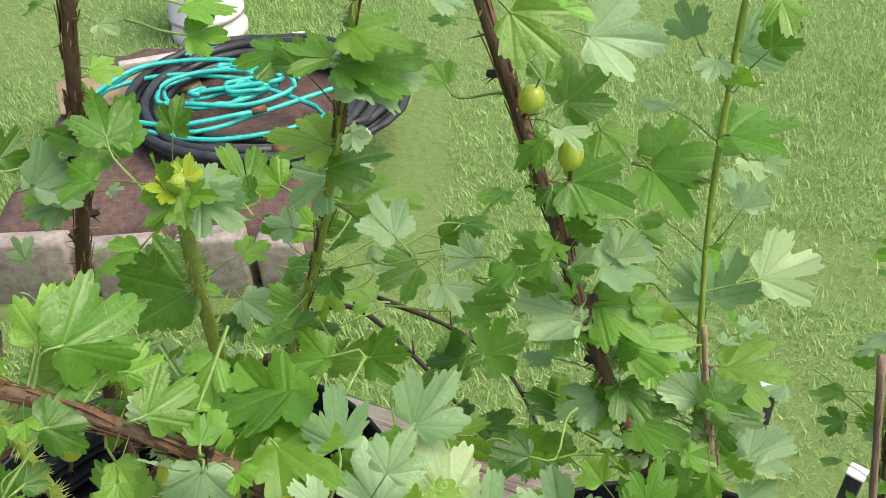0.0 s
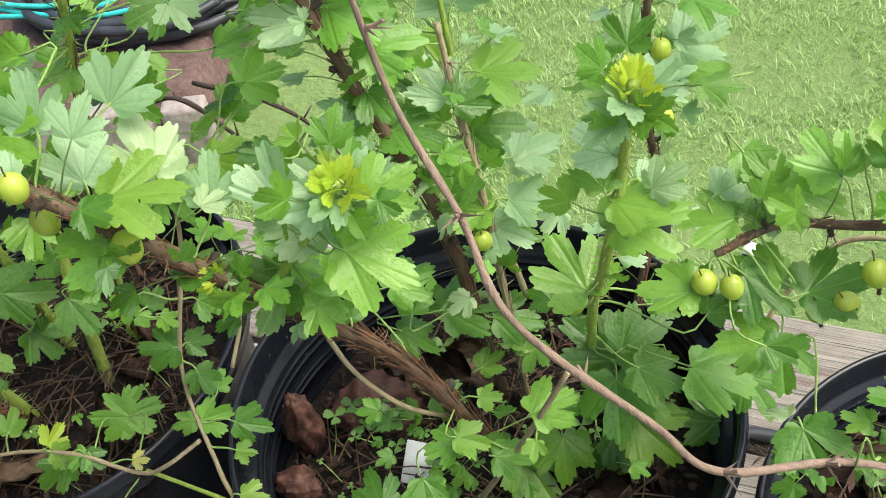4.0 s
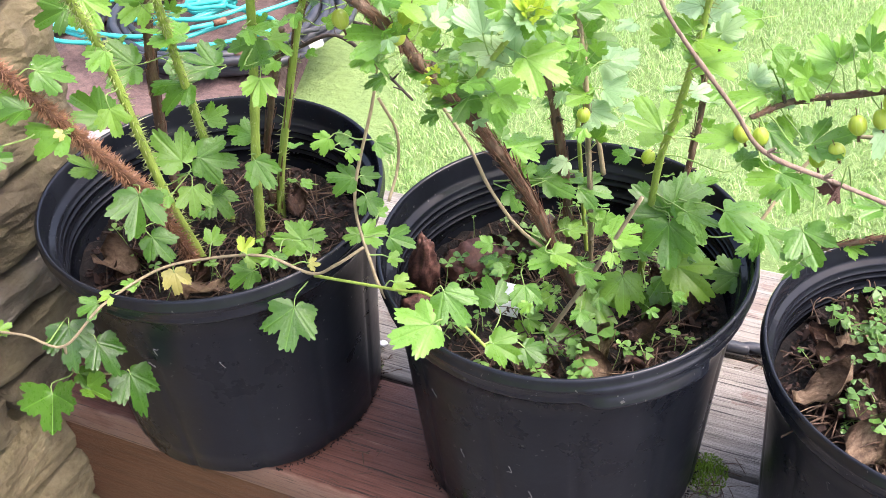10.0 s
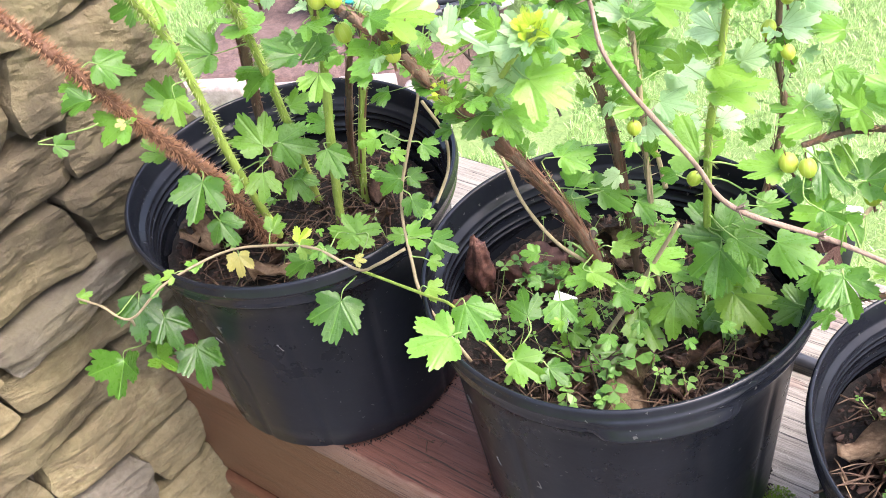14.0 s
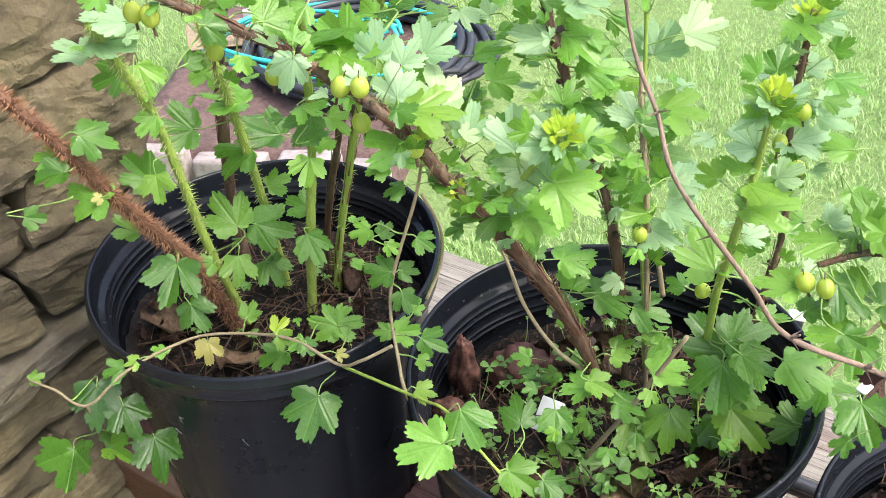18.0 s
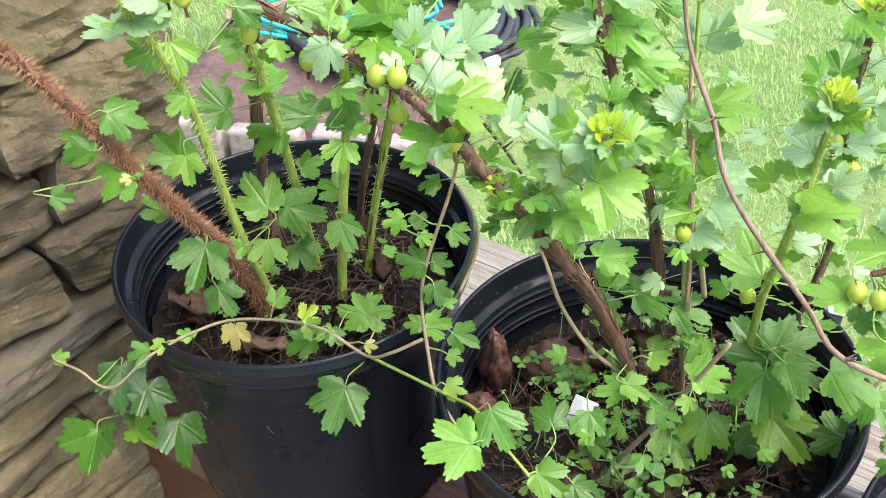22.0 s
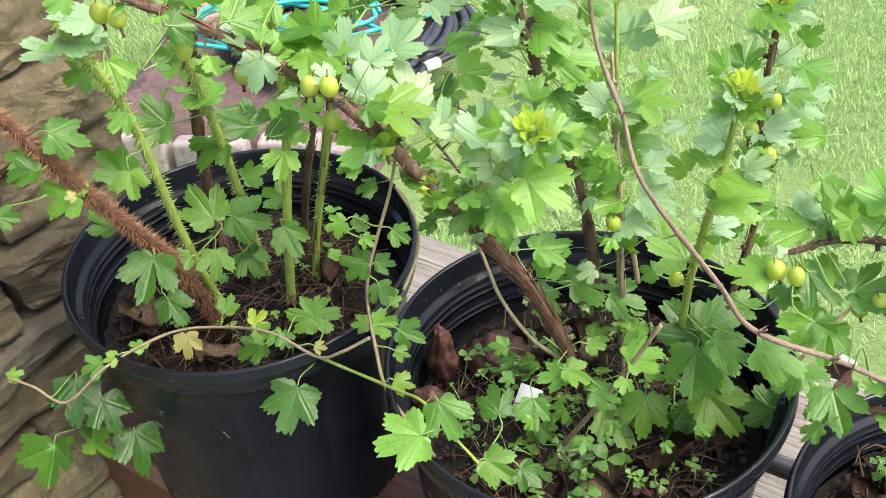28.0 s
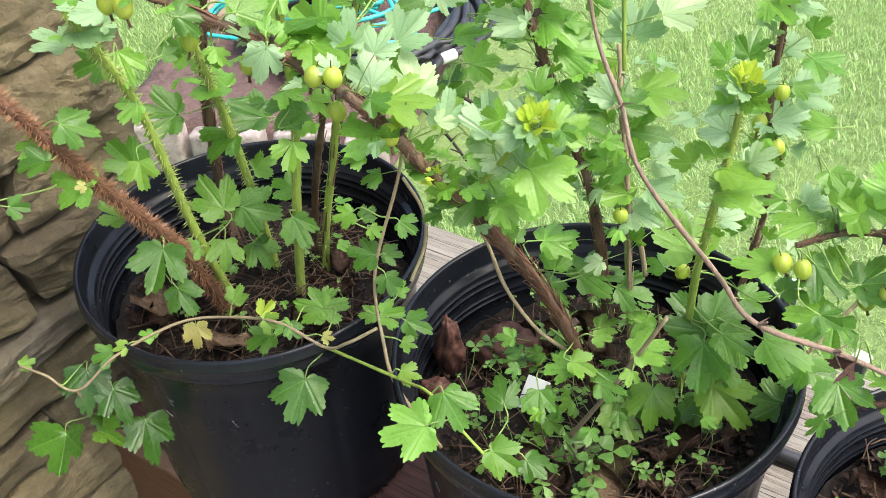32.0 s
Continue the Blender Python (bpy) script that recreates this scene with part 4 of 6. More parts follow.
stem_g = cane(two, "cane", [(-0.005, 0.330, 0.16), (0.009, 0.300, 0.301), (0.026, 0.263, 0.374), (0.035, 0.251, 0.420), (0.041, 0.246, 0.458), (0.047, 0.238, 0.498)], 0.0030, 0.0020, STEM, 160, THORN_GREEN, 0.006, "thick green shoot with a leafy tip")
knot = cane(two, "cane", [(0.005, 0.370, 0.16), (0.019, 0.400, 0.293), (0.015, 0.395, 0.353), (0.018, 0.382, 0.437), (0.022, 0.375, 0.479)], 0.0026, 0.0018, BARK, 60, THORN, 0.006, strips=60, spurs=0.025)
shoot = cane(two, "branch", [(-0.094, 0.207, 0.404), (-0.074, 0.206, 0.432), (-0.051, 0.205, 0.466)], 0.0022, 0.0017, STEM, 30, THORN_GREEN, 0.004)
tan = cane(two, "branch", [(-0.053, 0.245, 0.170), (-0.020, 0.250, 0.24), (0.009, 0.257, 0.308)], 0.0019, 0.0014, BARK_TAN)
thin = cane(two, "branch", [(-0.185, 0.255, 0.38), (-0.190, 0.250, 0.349), (-0.200, 0.225, 0.282), (-0.179, 0.200, 0.245), (-0.159, 0.185, 0.223), (-0.121, 0.180, 0.184)], 0.0012, 0.0014, BARK_TAN)
vine_a = cane(two, "branch", [(-0.183, 0.200, 0.256), (-0.201, 0.185, 0.245), (-0.222, 0.183, 0.233), (-0.259, 0.178, 0.244), (-0.307, 0.172, 0.233), (-0.340, 0.150, 0.230), (-0.354, 0.100, 0.232), (-0.377, 0.072, 0.207), (-0.408, 0.068, 0.211), (-0.437, 0.066, 0.208)], 0.0013, 0.0010, BARK_TAN)
vine_a2 = cane(two, "branch", [(-0.377, 0.072, 0.207), (-0.390, 0.080, 0.170), (-0.389, 0.092, 0.154), (-0.364, 0.108, 0.146)], 0.0011, 0.0008, BARK_TAN)
vine_b = cane(two, "branch", [(-0.228, 0.190, 0.224), (-0.145, 0.175, 0.246), (-0.114, 0.165, 0.259), (-0.089, 0.160, 0.246), (-0.068, 0.165, 0.217)], 0.0012, 0.0010, STEM)

cane(two, "branch", [(-0.184, 0.250, 0.355), (-0.178, 0.260, 0.322), (-0.180, 0.260, 0.290), (-0.180, 0.240, 0.271)], 0.0012, 0.0012, BARK_TAN)
cane(two, "branch", [(-0.133, 0.240, 0.370), (-0.109, 0.235, 0.340), (-0.092, 0.230, 0.310), (-0.076, 0.240, 0.273), (-0.062, 0.260, 0.240)], 0.0012, 0.0014, BARK_TAN)
cane(two, "branch", [(-0.053, 0.330, 0.309), (-0.044, 0.330, 0.297), (-0.040, 0.335, 0.264)], 0.0016, 0.0020, BARK_TAN)

# ---- gooseberry in the third pot ----
three = thing("gooseberry_plant", "sparse gooseberry bush with a long bare mauve twig", "plant", (0.230, 0.282, 0.16), "gooseberry bushes in pots")
twig = cane(three, "cane", [(0.001, 0.148, 0.622), (0.011, 0.146, 0.561), (0.030, 0.134, 0.535), (0.046, 0.122, 0.513), (0.077, 0.134, 0.465), (0.095, 0.142, 0.437), (0.131, 0.179, 0.401), (0.176, 0.200, 0.372), (0.215, 0.235, 0.320), (0.245, 0.270, 0.155)], 0.0008, 0.00165, BARK_TWIG, label="long bare mauve-brown twig", wobble=0.25, spurs=0.045)
branch_r = cane(three, "cane", [(0.067, 0.305, 0.354), (0.092, 0.322, 0.362), (0.128, 0.312, 0.379), (0.174, 0.305, 0.400), (0.209, 0.300, 0.413), (0.250, 0.300, 0.300), (0.250, 0.295, 0.155)], 0.0020, 0.0030, BARK, 80, THORN, 0.006, strips=60, spurs=0.025)
grey_r = cane(three, "branch", [(0.076, 0.333, 0.236), (0.083, 0.341, 0.247), (0.101, 0.368, 0.276), (0.125, 0.380, 0.302), (0.165, 0.365, 0.310), (0.210, 0.330, 0.270), (0.232, 0.305, 0.155)], 0.0014, 0.0018, BARK_TAN, label="dry grey-tan twig", spurs=0.03)
low_r = cane(three, "cane", [(0.118, 0.250, 0.292), (0.145, 0.250, 0.309), (0.175, 0.252, 0.318), (0.215, 0.262, 0.285), (0.236, 0.285, 0.155)], 0.0013, 0.0022, BARK, 50, THORN, 0.005, strips=50, spurs=0.03)

DRIED = [(0.133, 0.179, 0.4005, 0.1315, 0.176, 0.388)]
# ---- leaves: stalk end and tip of each large leaf, plant by plant ----
ONE_GREEN_FACING_A = [(-0.383, 0.198, 0.429, -0.368, 0.190, 0.407), (-0.373, 0.195, 0.392, -0.377, 0.177, 0.385), (-0.384, 0.184, 0.340, -0.404, 0.181, 0.360), (-0.393, 0.086,
    0.365, -0.382, 0.096, 0.361), (-0.383, 0.253, 0.255, -0.411, 0.257, 0.279), (-0.374, 0.265, 0.253, -0.344, 0.282, 0.243), (-0.318, 0.267, 0.261, -0.297, 0.258, 0.241), (-0.301,
    0.275, 0.370, -0.304, 0.255, 0.353), (-0.402, 0.199, 0.418, -0.414, 0.178, 0.415), (-0.421, 0.303, 0.375, -0.432, 0.276, 0.365), (-0.349, 0.162, 0.291, -0.339, 0.133, 0.267),
    (-0.357, 0.201, 0.262, -0.365, 0.187, 0.260), (-0.346, 0.217, 0.262, -0.334, 0.201, 0.244), (-0.371, 0.266, 0.216, -0.348, 0.260, 0.199), (-0.355, 0.168, 0.245, -0.334, 0.162,
    0.229), (-0.340, 0.285, 0.502, -0.363, 0.294, 0.529)]
ONE_GREEN_FACING_B = [(-0.396, 0.282, 0.466, -0.387, 0.270, 0.451), (-0.221, 0.236, 0.536, -0.230, 0.241, 0.546), (-0.387, 0.259, 0.503, -0.385, 0.277, 0.512), (-0.265, 0.239,
    0.477, -0.299, 0.225, 0.488), (-0.256, 0.296, 0.423, -0.275, 0.279, 0.423)]
ONE_GREEN_TILTED = [(-0.379, 0.135, 0.407, -0.358, 0.151, 0.399), (-0.372, 0.135, 0.358, -0.398, 0.122, 0.367), (-0.392, 0.122, 0.391, -0.407, 0.112, 0.396), (-0.382, 0.118,
    0.386, -0.396, 0.102, 0.388), (-0.384, 0.161, 0.308, -0.405, 0.157, 0.316), (-0.331, 0.286, 0.271, -0.352, 0.283, 0.279), (-0.391, 0.239, 0.353, -0.424, 0.213, 0.359), (-0.425,
    0.314, 0.311, -0.399, 0.323, 0.301), (-0.299, 0.292, 0.362, -0.279, 0.292, 0.356), (-0.368, 0.306, 0.320, -0.401, 0.294, 0.329), (-0.327, 0.276, 0.553, -0.314, 0.284, 0.550),
    (-0.256, 0.266, 0.585, -0.243, 0.274, 0.583), (-0.189, 0.264, 0.586, -0.173, 0.265, 0.581), (-0.215, 0.267, 0.585, -0.230, 0.255, 0.585)]
ONE_GREEN_LEVEL = [(-0.367, 0.273, 0.366, -0.418, 0.247, 0.370), (-0.377, 0.280, 0.316, -0.420, 0.260, 0.320), (-0.261, 0.272, 0.594, -0.242, 0.279, 0.592), (-0.185, 0.268,
    0.598, -0.161, 0.272, 0.597)]
ONE_LIME_FACING = [(-0.368, 0.178, 0.354, -0.356, 0.166, 0.336), (-0.231, 0.216, 0.554, -0.233, 0.201, 0.546)]
ONE_LIME_TILTED = [(-0.377, 0.289, 0.275, -0.365, 0.309, 0.278)]
ONE_LIME_LEVEL = [(-0.206, 0.272, 0.545, -0.231, 0.267, 0.549), (-0.205, 0.283, 0.509, -0.184, 0.304, 0.510), (-0.192, 0.264, 0.588, -0.210, 0.260, 0.591)]
ONE_MIXED_FACING = [(-0.367, 0.264, 0.485, -0.365, 0.287, 0.501)]
ONE_YELLOWING_FACING = [(-0.370, 0.132, 0.361, -0.374, 0.125, 0.361)]
ONE_PALE_FACING = [(-0.220, 0.287, 0.517, -0.210, 0.308, 0.531), (-0.219, 0.287, 0.517, -0.229, 0.269, 0.510), (-0.228, 0.223, 0.547, -0.211, 0.223, 0.537)]
ONE_PALE_TILTED = [(-0.372, 0.155, 0.457, -0.410, 0.151, 0.471), (-0.366, 0.160, 0.467, -0.335, 0.172, 0.457), (-0.347, 0.171, 0.480, -0.372, 0.151, 0.487), (-0.240, 0.283,
    0.487, -0.254, 0.280, 0.492)]
ONE_PALE_LEVEL = [(-0.192, 0.269, 0.581, -0.165, 0.288, 0.581)]
THREE_GREEN_FACING = [(0.101, 0.286, 0.324, 0.107, 0.268, 0.306), (0.116, 0.253, 0.309, 0.132, 0.234, 0.293)]
THREE_GREEN_TILTED = [(0.077, 0.321, 0.366, 0.088, 0.332, 0.370), (0.108, 0.246, 0.295, 0.126, 0.244, 0.293), (0.067, 0.294, 0.326, 0.076, 0.307, 0.332), (0.095, 0.271, 0.338,
    0.110, 0.268, 0.336), (0.097, 0.304, 0.344, 0.071, 0.310, 0.347), (0.108, 0.300, 0.344, 0.135, 0.313, 0.349), (0.081, 0.300, 0.349, 0.107, 0.292, 0.342), (0.159, 0.261, 0.332,
    0.136, 0.260, 0.331), (0.168, 0.263, 0.333, 0.188, 0.257, 0.330), (0.172, 0.255, 0.323, 0.186, 0.251, 0.321)]
THREE_GREEN_LEVEL = [(0.073, 0.319, 0.365, 0.046, 0.316, 0.366), (0.086, 0.328, 0.381, 0.119, 0.325, 0.380), (0.099, 0.285, 0.325, 0.071, 0.280, 0.324)]
THREE_LIME_FACING = [(0.086, 0.328, 0.381, 0.075, 0.338, 0.391)]
THREE_LIME_TILTED = [(0.055, 0.294, 0.343, 0.067, 0.306, 0.347), (0.075, 0.302, 0.345, 0.090, 0.299, 0.342), (0.113, 0.327, 0.392, 0.096, 0.342, 0.404), (0.143, 0.306, 0.391,
    0.130, 0.312, 0.395), (0.150, 0.316, 0.403, 0.139, 0.322, 0.407), (0.144, 0.250, 0.307, 0.158, 0.246, 0.305)]
THREE_LIME_LEVEL = [(0.071, 0.337, 0.389, 0.085, 0.328, 0.385), (0.129, 0.327, 0.406, 0.159, 0.350, 0.411), (0.154, 0.313, 0.401, 0.174, 0.316, 0.402), (0.060, 0.288, 0.346,
    0.034, 0.285, 0.346)]
THREE_PALE_FACING = [(0.152, 0.301, 0.366, 0.170, 0.279, 0.347)]
THREE_PALE_TILTED = [(0.063, 0.330, 0.368, 0.071, 0.344, 0.376), (0.175, 0.278, 0.348, 0.184, 0.290, 0.357), (0.082, 0.342, 0.364, 0.056, 0.346, 0.366)]
THREE_PALE_LEVEL = [(0.091, 0.329, 0.363, 0.067, 0.332, 0.364)]
TWO_SHADED_FACING = [(-0.357, 0.104, 0.153, -0.331, 0.088, 0.128), (-0.386, 0.089, 0.209, -0.369, 0.067, 0.189), (-0.368, 0.094, 0.193, -0.344, 0.086, 0.176)]
TWO_SHADED_TILTED = [(-0.391, 0.085, 0.160, -0.370, 0.092, 0.151)]
TWO_FOLDED_TILTED = [(-0.392, 0.057, 0.164, -0.372, 0.026, 0.147), (-0.380, 0.079, 0.153, -0.360, 0.082, 0.147)]
TWO_GREEN_FACING_A = [(-0.186, 0.157, 0.500, -0.199, 0.160, 0.513), (-0.219, 0.231, 0.325, -0.229, 0.219, 0.322), (-0.212, 0.233, 0.321, -0.207, 0.245, 0.326), (-0.188, 0.245,
    0.320, -0.173, 0.246, 0.313), (-0.061, 0.328, 0.403, -0.049, 0.342, 0.410), (-0.052, 0.321, 0.366, -0.067, 0.309, 0.362), (-0.064, 0.313, 0.370, -0.080, 0.308, 0.372), (0.014,
    0.389, 0.368, 0.031, 0.386, 0.362), (-0.081, 0.226, 0.357, -0.085, 0.233, 0.365), (-0.095, 0.300, 0.272, -0.100, 0.316, 0.286), (0.017, 0.306, 0.259, -0.016, 0.317, 0.275),
    (0.023, 0.301, 0.276, 0.045, 0.320, 0.284), (0.022, 0.293, 0.261, 0.031, 0.266, 0.239), (0.072, 0.320, 0.203, 0.044, 0.315, 0.203), (-0.007, 0.283, 0.210, 0.002, 0.260, 0.190),
    (-0.033, 0.278, 0.192, -0.004, 0.257, 0.174)]
TWO_GREEN_FACING_B = [(-0.103, 0.166, 0.265, -0.081, 0.155, 0.250), (-0.080, 0.202, 0.231, -0.093, 0.215, 0.245), (-0.065, 0.223, 0.234, -0.056, 0.206, 0.221), (0.011, 0.301,
    0.182, 0.028, 0.283, 0.170), (0.020, 0.304, 0.201, 0.034, 0.281, 0.185), (-0.081, 0.322, 0.257, -0.098, 0.329, 0.266), (-0.246, 0.213, 0.236, -0.268, 0.202, 0.242), (-0.251,
    0.211, 0.237, -0.231, 0.229, 0.236), (-0.202, 0.229, 0.295, -0.221, 0.219, 0.299), (-0.196, 0.234, 0.295, -0.184, 0.241, 0.293), (-0.192, 0.209, 0.259, -0.201, 0.201, 0.259),
    (-0.188, 0.211, 0.258, -0.173, 0.223, 0.258), (-0.169, 0.215, 0.258, -0.148, 0.220, 0.252), (-0.239, 0.149, 0.537, -0.243, 0.164, 0.549), (-0.171, 0.180, 0.499, -0.196, 0.184,
    0.514), (-0.127, 0.300, 0.491, -0.143, 0.294, 0.491)]
TWO_GREEN_FACING_C = [(-0.126, 0.303, 0.524, -0.122, 0.295, 0.515), (-0.119, 0.303, 0.486, -0.111, 0.314, 0.492), (-0.101, 0.310, 0.415, -0.112, 0.308, 0.416), (-0.197, 0.180,
    0.518, -0.198, 0.165, 0.510), (-0.225, 0.165, 0.513, -0.216, 0.177, 0.512), (-0.233, 0.120, 0.501, -0.231, 0.130, 0.502), (-0.215, 0.142, 0.497, -0.206, 0.138, 0.491)]
TWO_GREEN_TILTED_A = [(-0.122, 0.165, 0.456, -0.149, 0.157, 0.464), (-0.093, 0.207, 0.399, -0.115, 0.187, 0.396), (-0.086, 0.216, 0.394, -0.056, 0.221, 0.389), (0.031, 0.403,
    0.311, 0.011, 0.393, 0.309), (-0.098, 0.290, 0.305, -0.080, 0.310, 0.310), (-0.120, 0.181, 0.425, -0.109, 0.196, 0.428), (-0.105, 0.200, 0.416, -0.111, 0.189, 0.413), (-0.082,
    0.311, 0.266, -0.052, 0.330, 0.268), (-0.103, 0.295, 0.261, -0.079, 0.295, 0.255), (-0.056, 0.321, 0.256, -0.028, 0.329, 0.254), (-0.063, 0.309, 0.222, -0.052, 0.322, 0.226),
    (0.028, 0.348, 0.260, 0.046, 0.359, 0.263), (0.026, 0.299, 0.251, 0.055, 0.287, 0.241), (0.034, 0.291, 0.277, 0.061, 0.287, 0.272), (0.060, 0.295, 0.281, 0.096, 0.297, 0.277),
    (0.085, 0.313, 0.259, 0.104, 0.298, 0.250)]
TWO_GREEN_TILTED_B = [(0.082, 0.324, 0.237, 0.070, 0.309, 0.232), (-0.048, 0.241, 0.249, -0.066, 0.230, 0.248), (-0.052, 0.238, 0.170, -0.018, 0.236, 0.162), (-0.011, 0.253,
    0.272, 0.009, 0.273, 0.277), (-0.074, 0.266, 0.248, -0.054, 0.268, 0.245), (-0.029, 0.242, 0.242, -0.009, 0.248, 0.241), (-0.034, 0.328, 0.231, -0.038, 0.311, 0.223), (-0.010,
    0.294, 0.314, -0.024, 0.295, 0.317), (-0.013, 0.290, 0.227, 0.001, 0.303, 0.230), (0.040, 0.307, 0.260, 0.036, 0.287, 0.250), (-0.252, 0.180, 0.244, -0.239, 0.178, 0.238),
    (-0.275, 0.181, 0.222, -0.286, 0.162, 0.220), (-0.359, 0.100, 0.232, -0.369, 0.085, 0.232), (-0.164, 0.171, 0.495, -0.187, 0.161, 0.498), (-0.120, 0.308, 0.525, -0.092, 0.309,
    0.520), (-0.111, 0.316, 0.460, -0.083, 0.311, 0.452)]
TWO_GREEN_TILTED_C = [(-0.101, 0.352, 0.507, -0.080, 0.339, 0.500), (-0.073, 0.356, 0.365, -0.037, 0.367, 0.366), (-0.099, 0.314, 0.441, -0.070, 0.331, 0.443), (-0.098, 0.312,
    0.418, -0.080, 0.301, 0.410), (-0.092, 0.317, 0.391, -0.063, 0.319, 0.389), (-0.168, 0.162, 0.497, -0.152, 0.166, 0.493)]
TWO_GREEN_LEVEL = [(-0.051, 0.322, 0.341, -0.078, 0.315, 0.342)]
TWO_LIME_FACING = [(-0.204, 0.232, 0.316, -0.195, 0.233, 0.310), (-0.043, 0.205, 0.460, -0.027, 0.220, 0.465), (-0.006, 0.243, 0.265, -0.005, 0.233, 0.258), (-0.104, 0.146,
    0.251, -0.126, 0.123, 0.248), (-0.307, 0.180, 0.243, -0.308, 0.193, 0.251), (-0.273, 0.176, 0.243, -0.259, 0.179, 0.237), (-0.191, 0.226, 0.282, -0.180, 0.220, 0.271), (-0.183,
    0.227, 0.268, -0.183, 0.237, 0.275), (-0.231, 0.166, 0.210, -0.225, 0.132, 0.186)]
TWO_LIME_TILTED_A = [(-0.251, 0.152, 0.516, -0.244, 0.163, 0.517), (-0.053, 0.199, 0.436, -0.023, 0.200, 0.426), (0.035, 0.241, 0.446, 0.026, 0.254, 0.456), (0.030, 0.299,
    0.218, 0.064, 0.286, 0.206), (-0.048, 0.240, 0.255, -0.030, 0.243, 0.252), (-0.068, 0.236, 0.172, -0.085, 0.230, 0.174), (-0.070, 0.243, 0.181, -0.055, 0.241, 0.177), (-0.069,
    0.168, 0.224, -0.045, 0.169, 0.218), (-0.049, 0.178, 0.217, -0.032, 0.176, 0.212), (-0.044, 0.262, 0.262, -0.031, 0.266, 0.261), (-0.251, 0.180, 0.244, -0.257, 0.168, 0.242),
    (-0.352, 0.110, 0.235, -0.358, 0.099, 0.234), (-0.346, 0.128, 0.230, -0.357, 0.125, 0.234), (-0.165, 0.204, 0.248, -0.153, 0.207, 0.245), (-0.149, 0.180, 0.248, -0.133, 0.184,
    0.245), (-0.437, 0.066, 0.208, -0.431, 0.078, 0.207)]
TWO_LIME_TILTED_B = [(0.017, 0.270, 0.354, -0.007, 0.290, 0.370)]
TWO_LIME_LEVEL = [(-0.122, 0.168, 0.478, -0.096, 0.180, 0.477), (-0.167, 0.200, 0.510, -0.185, 0.194, 0.511), (-0.172, 0.186, 0.507, -0.193, 0.163, 0.507), (-0.167, 0.167,
    0.500, -0.139, 0.162, 0.498), (0.037, 0.244, 0.438, 0.061, 0.243, 0.437), (0.053, 0.409, 0.374, 0.027, 0.402, 0.374), (0.036, 0.393, 0.429, 0.060, 0.389, 0.428), (0.013, 0.363,
    0.476, 0.035, 0.351, 0.473), (-0.062, 0.362, 0.397, -0.029, 0.369, 0.397), (0.038, 0.244, 0.423, 0.065, 0.261, 0.427)]
TWO_MIXED_FACING = [(-0.229, 0.149, 0.538, -0.214, 0.178, 0.540), (-0.199, 0.147, 0.521, -0.189, 0.165, 0.524), (-0.182, 0.150, 0.512, -0.186, 0.157, 0.518), (-0.226, 0.131,
    0.520, -0.213, 0.146, 0.518)]
TWO_MIXED_TILTED = [(-0.167, 0.282, 0.479, -0.153, 0.274, 0.470)]
TWO_YELLOWING_FACING = [(-0.336, 0.161, 0.220, -0.327, 0.150, 0.207), (-0.225, 0.186, 0.240, -0.216, 0.190, 0.238)]
TWO_PALE_FACING = [(-0.149, 0.176, 0.498, -0.155, 0.186, 0.518), (-0.132, 0.196, 0.496, -0.122, 0.213, 0.511), (-0.134, 0.172, 0.480, -0.142, 0.180, 0.500), (-0.117, 0.188,
    0.472, -0.127, 0.198, 0.495), (-0.180, 0.146, 0.505, -0.179, 0.134, 0.490), (-0.205, 0.159, 0.502, -0.214, 0.165, 0.518), (-0.110, 0.201, 0.447, -0.112, 0.213, 0.465), (-0.085,
    0.212, 0.440, -0.094, 0.224, 0.464), (-0.063, 0.207, 0.428, -0.046, 0.230, 0.442), (-0.099, 0.214, 0.398, -0.085, 0.232, 0.405), (-0.066, 0.331, 0.403, -0.083, 0.339, 0.423),
    (0.038, 0.245, 0.460, 0.020, 0.249, 0.469), (-0.022, 0.354, 0.317, -0.030, 0.341, 0.309), (-0.073, 0.367, 0.432, -0.067, 0.388, 0.452), (-0.073, 0.367, 0.432, -0.095, 0.376,
    0.443)]
TWO_PALE_TILTED = [(-0.073, 0.217, 0.429, -0.103, 0.203, 0.430), (-0.051, 0.327, 0.325, -0.027, 0.326, 0.319), (0.034, 0.259, 0.392, 0.045, 0.271, 0.396), (0.018, 0.389, 0.380,
    0.038, 0.409, 0.386), (0.030, 0.395, 0.400, 0.055, 0.417, 0.407), (0.019, 0.388, 0.434, 0.033, 0.398, 0.439), (-0.083, 0.315, 0.375, -0.101, 0.313, 0.380), (0.042, 0.263,
    0.433, 0.051, 0.270, 0.436), (-0.114, 0.302, 0.462, -0.144, 0.299, 0.465), (-0.053, 0.367, 0.451, -0.015, 0.396, 0.465), (-0.053, 0.369, 0.341, -0.028, 0.382, 0.344), (-0.107,
    0.308, 0.409, -0.122, 0.294, 0.405)]
TWO_PALE_LEVEL = [(-0.043, 0.347, 0.357, -0.023, 0.367, 0.359), (-0.042, 0.332, 0.341, -0.014, 0.337, 0.339), (-0.037, 0.394, 0.365, -0.049, 0.381, 0.363), (-0.109, 0.315,
    0.481, -0.083, 0.354, 0.488)]
TWO_YOUNG_FACING = [(-0.280, 0.180, 0.240, -0.277, 0.195, 0.245)]
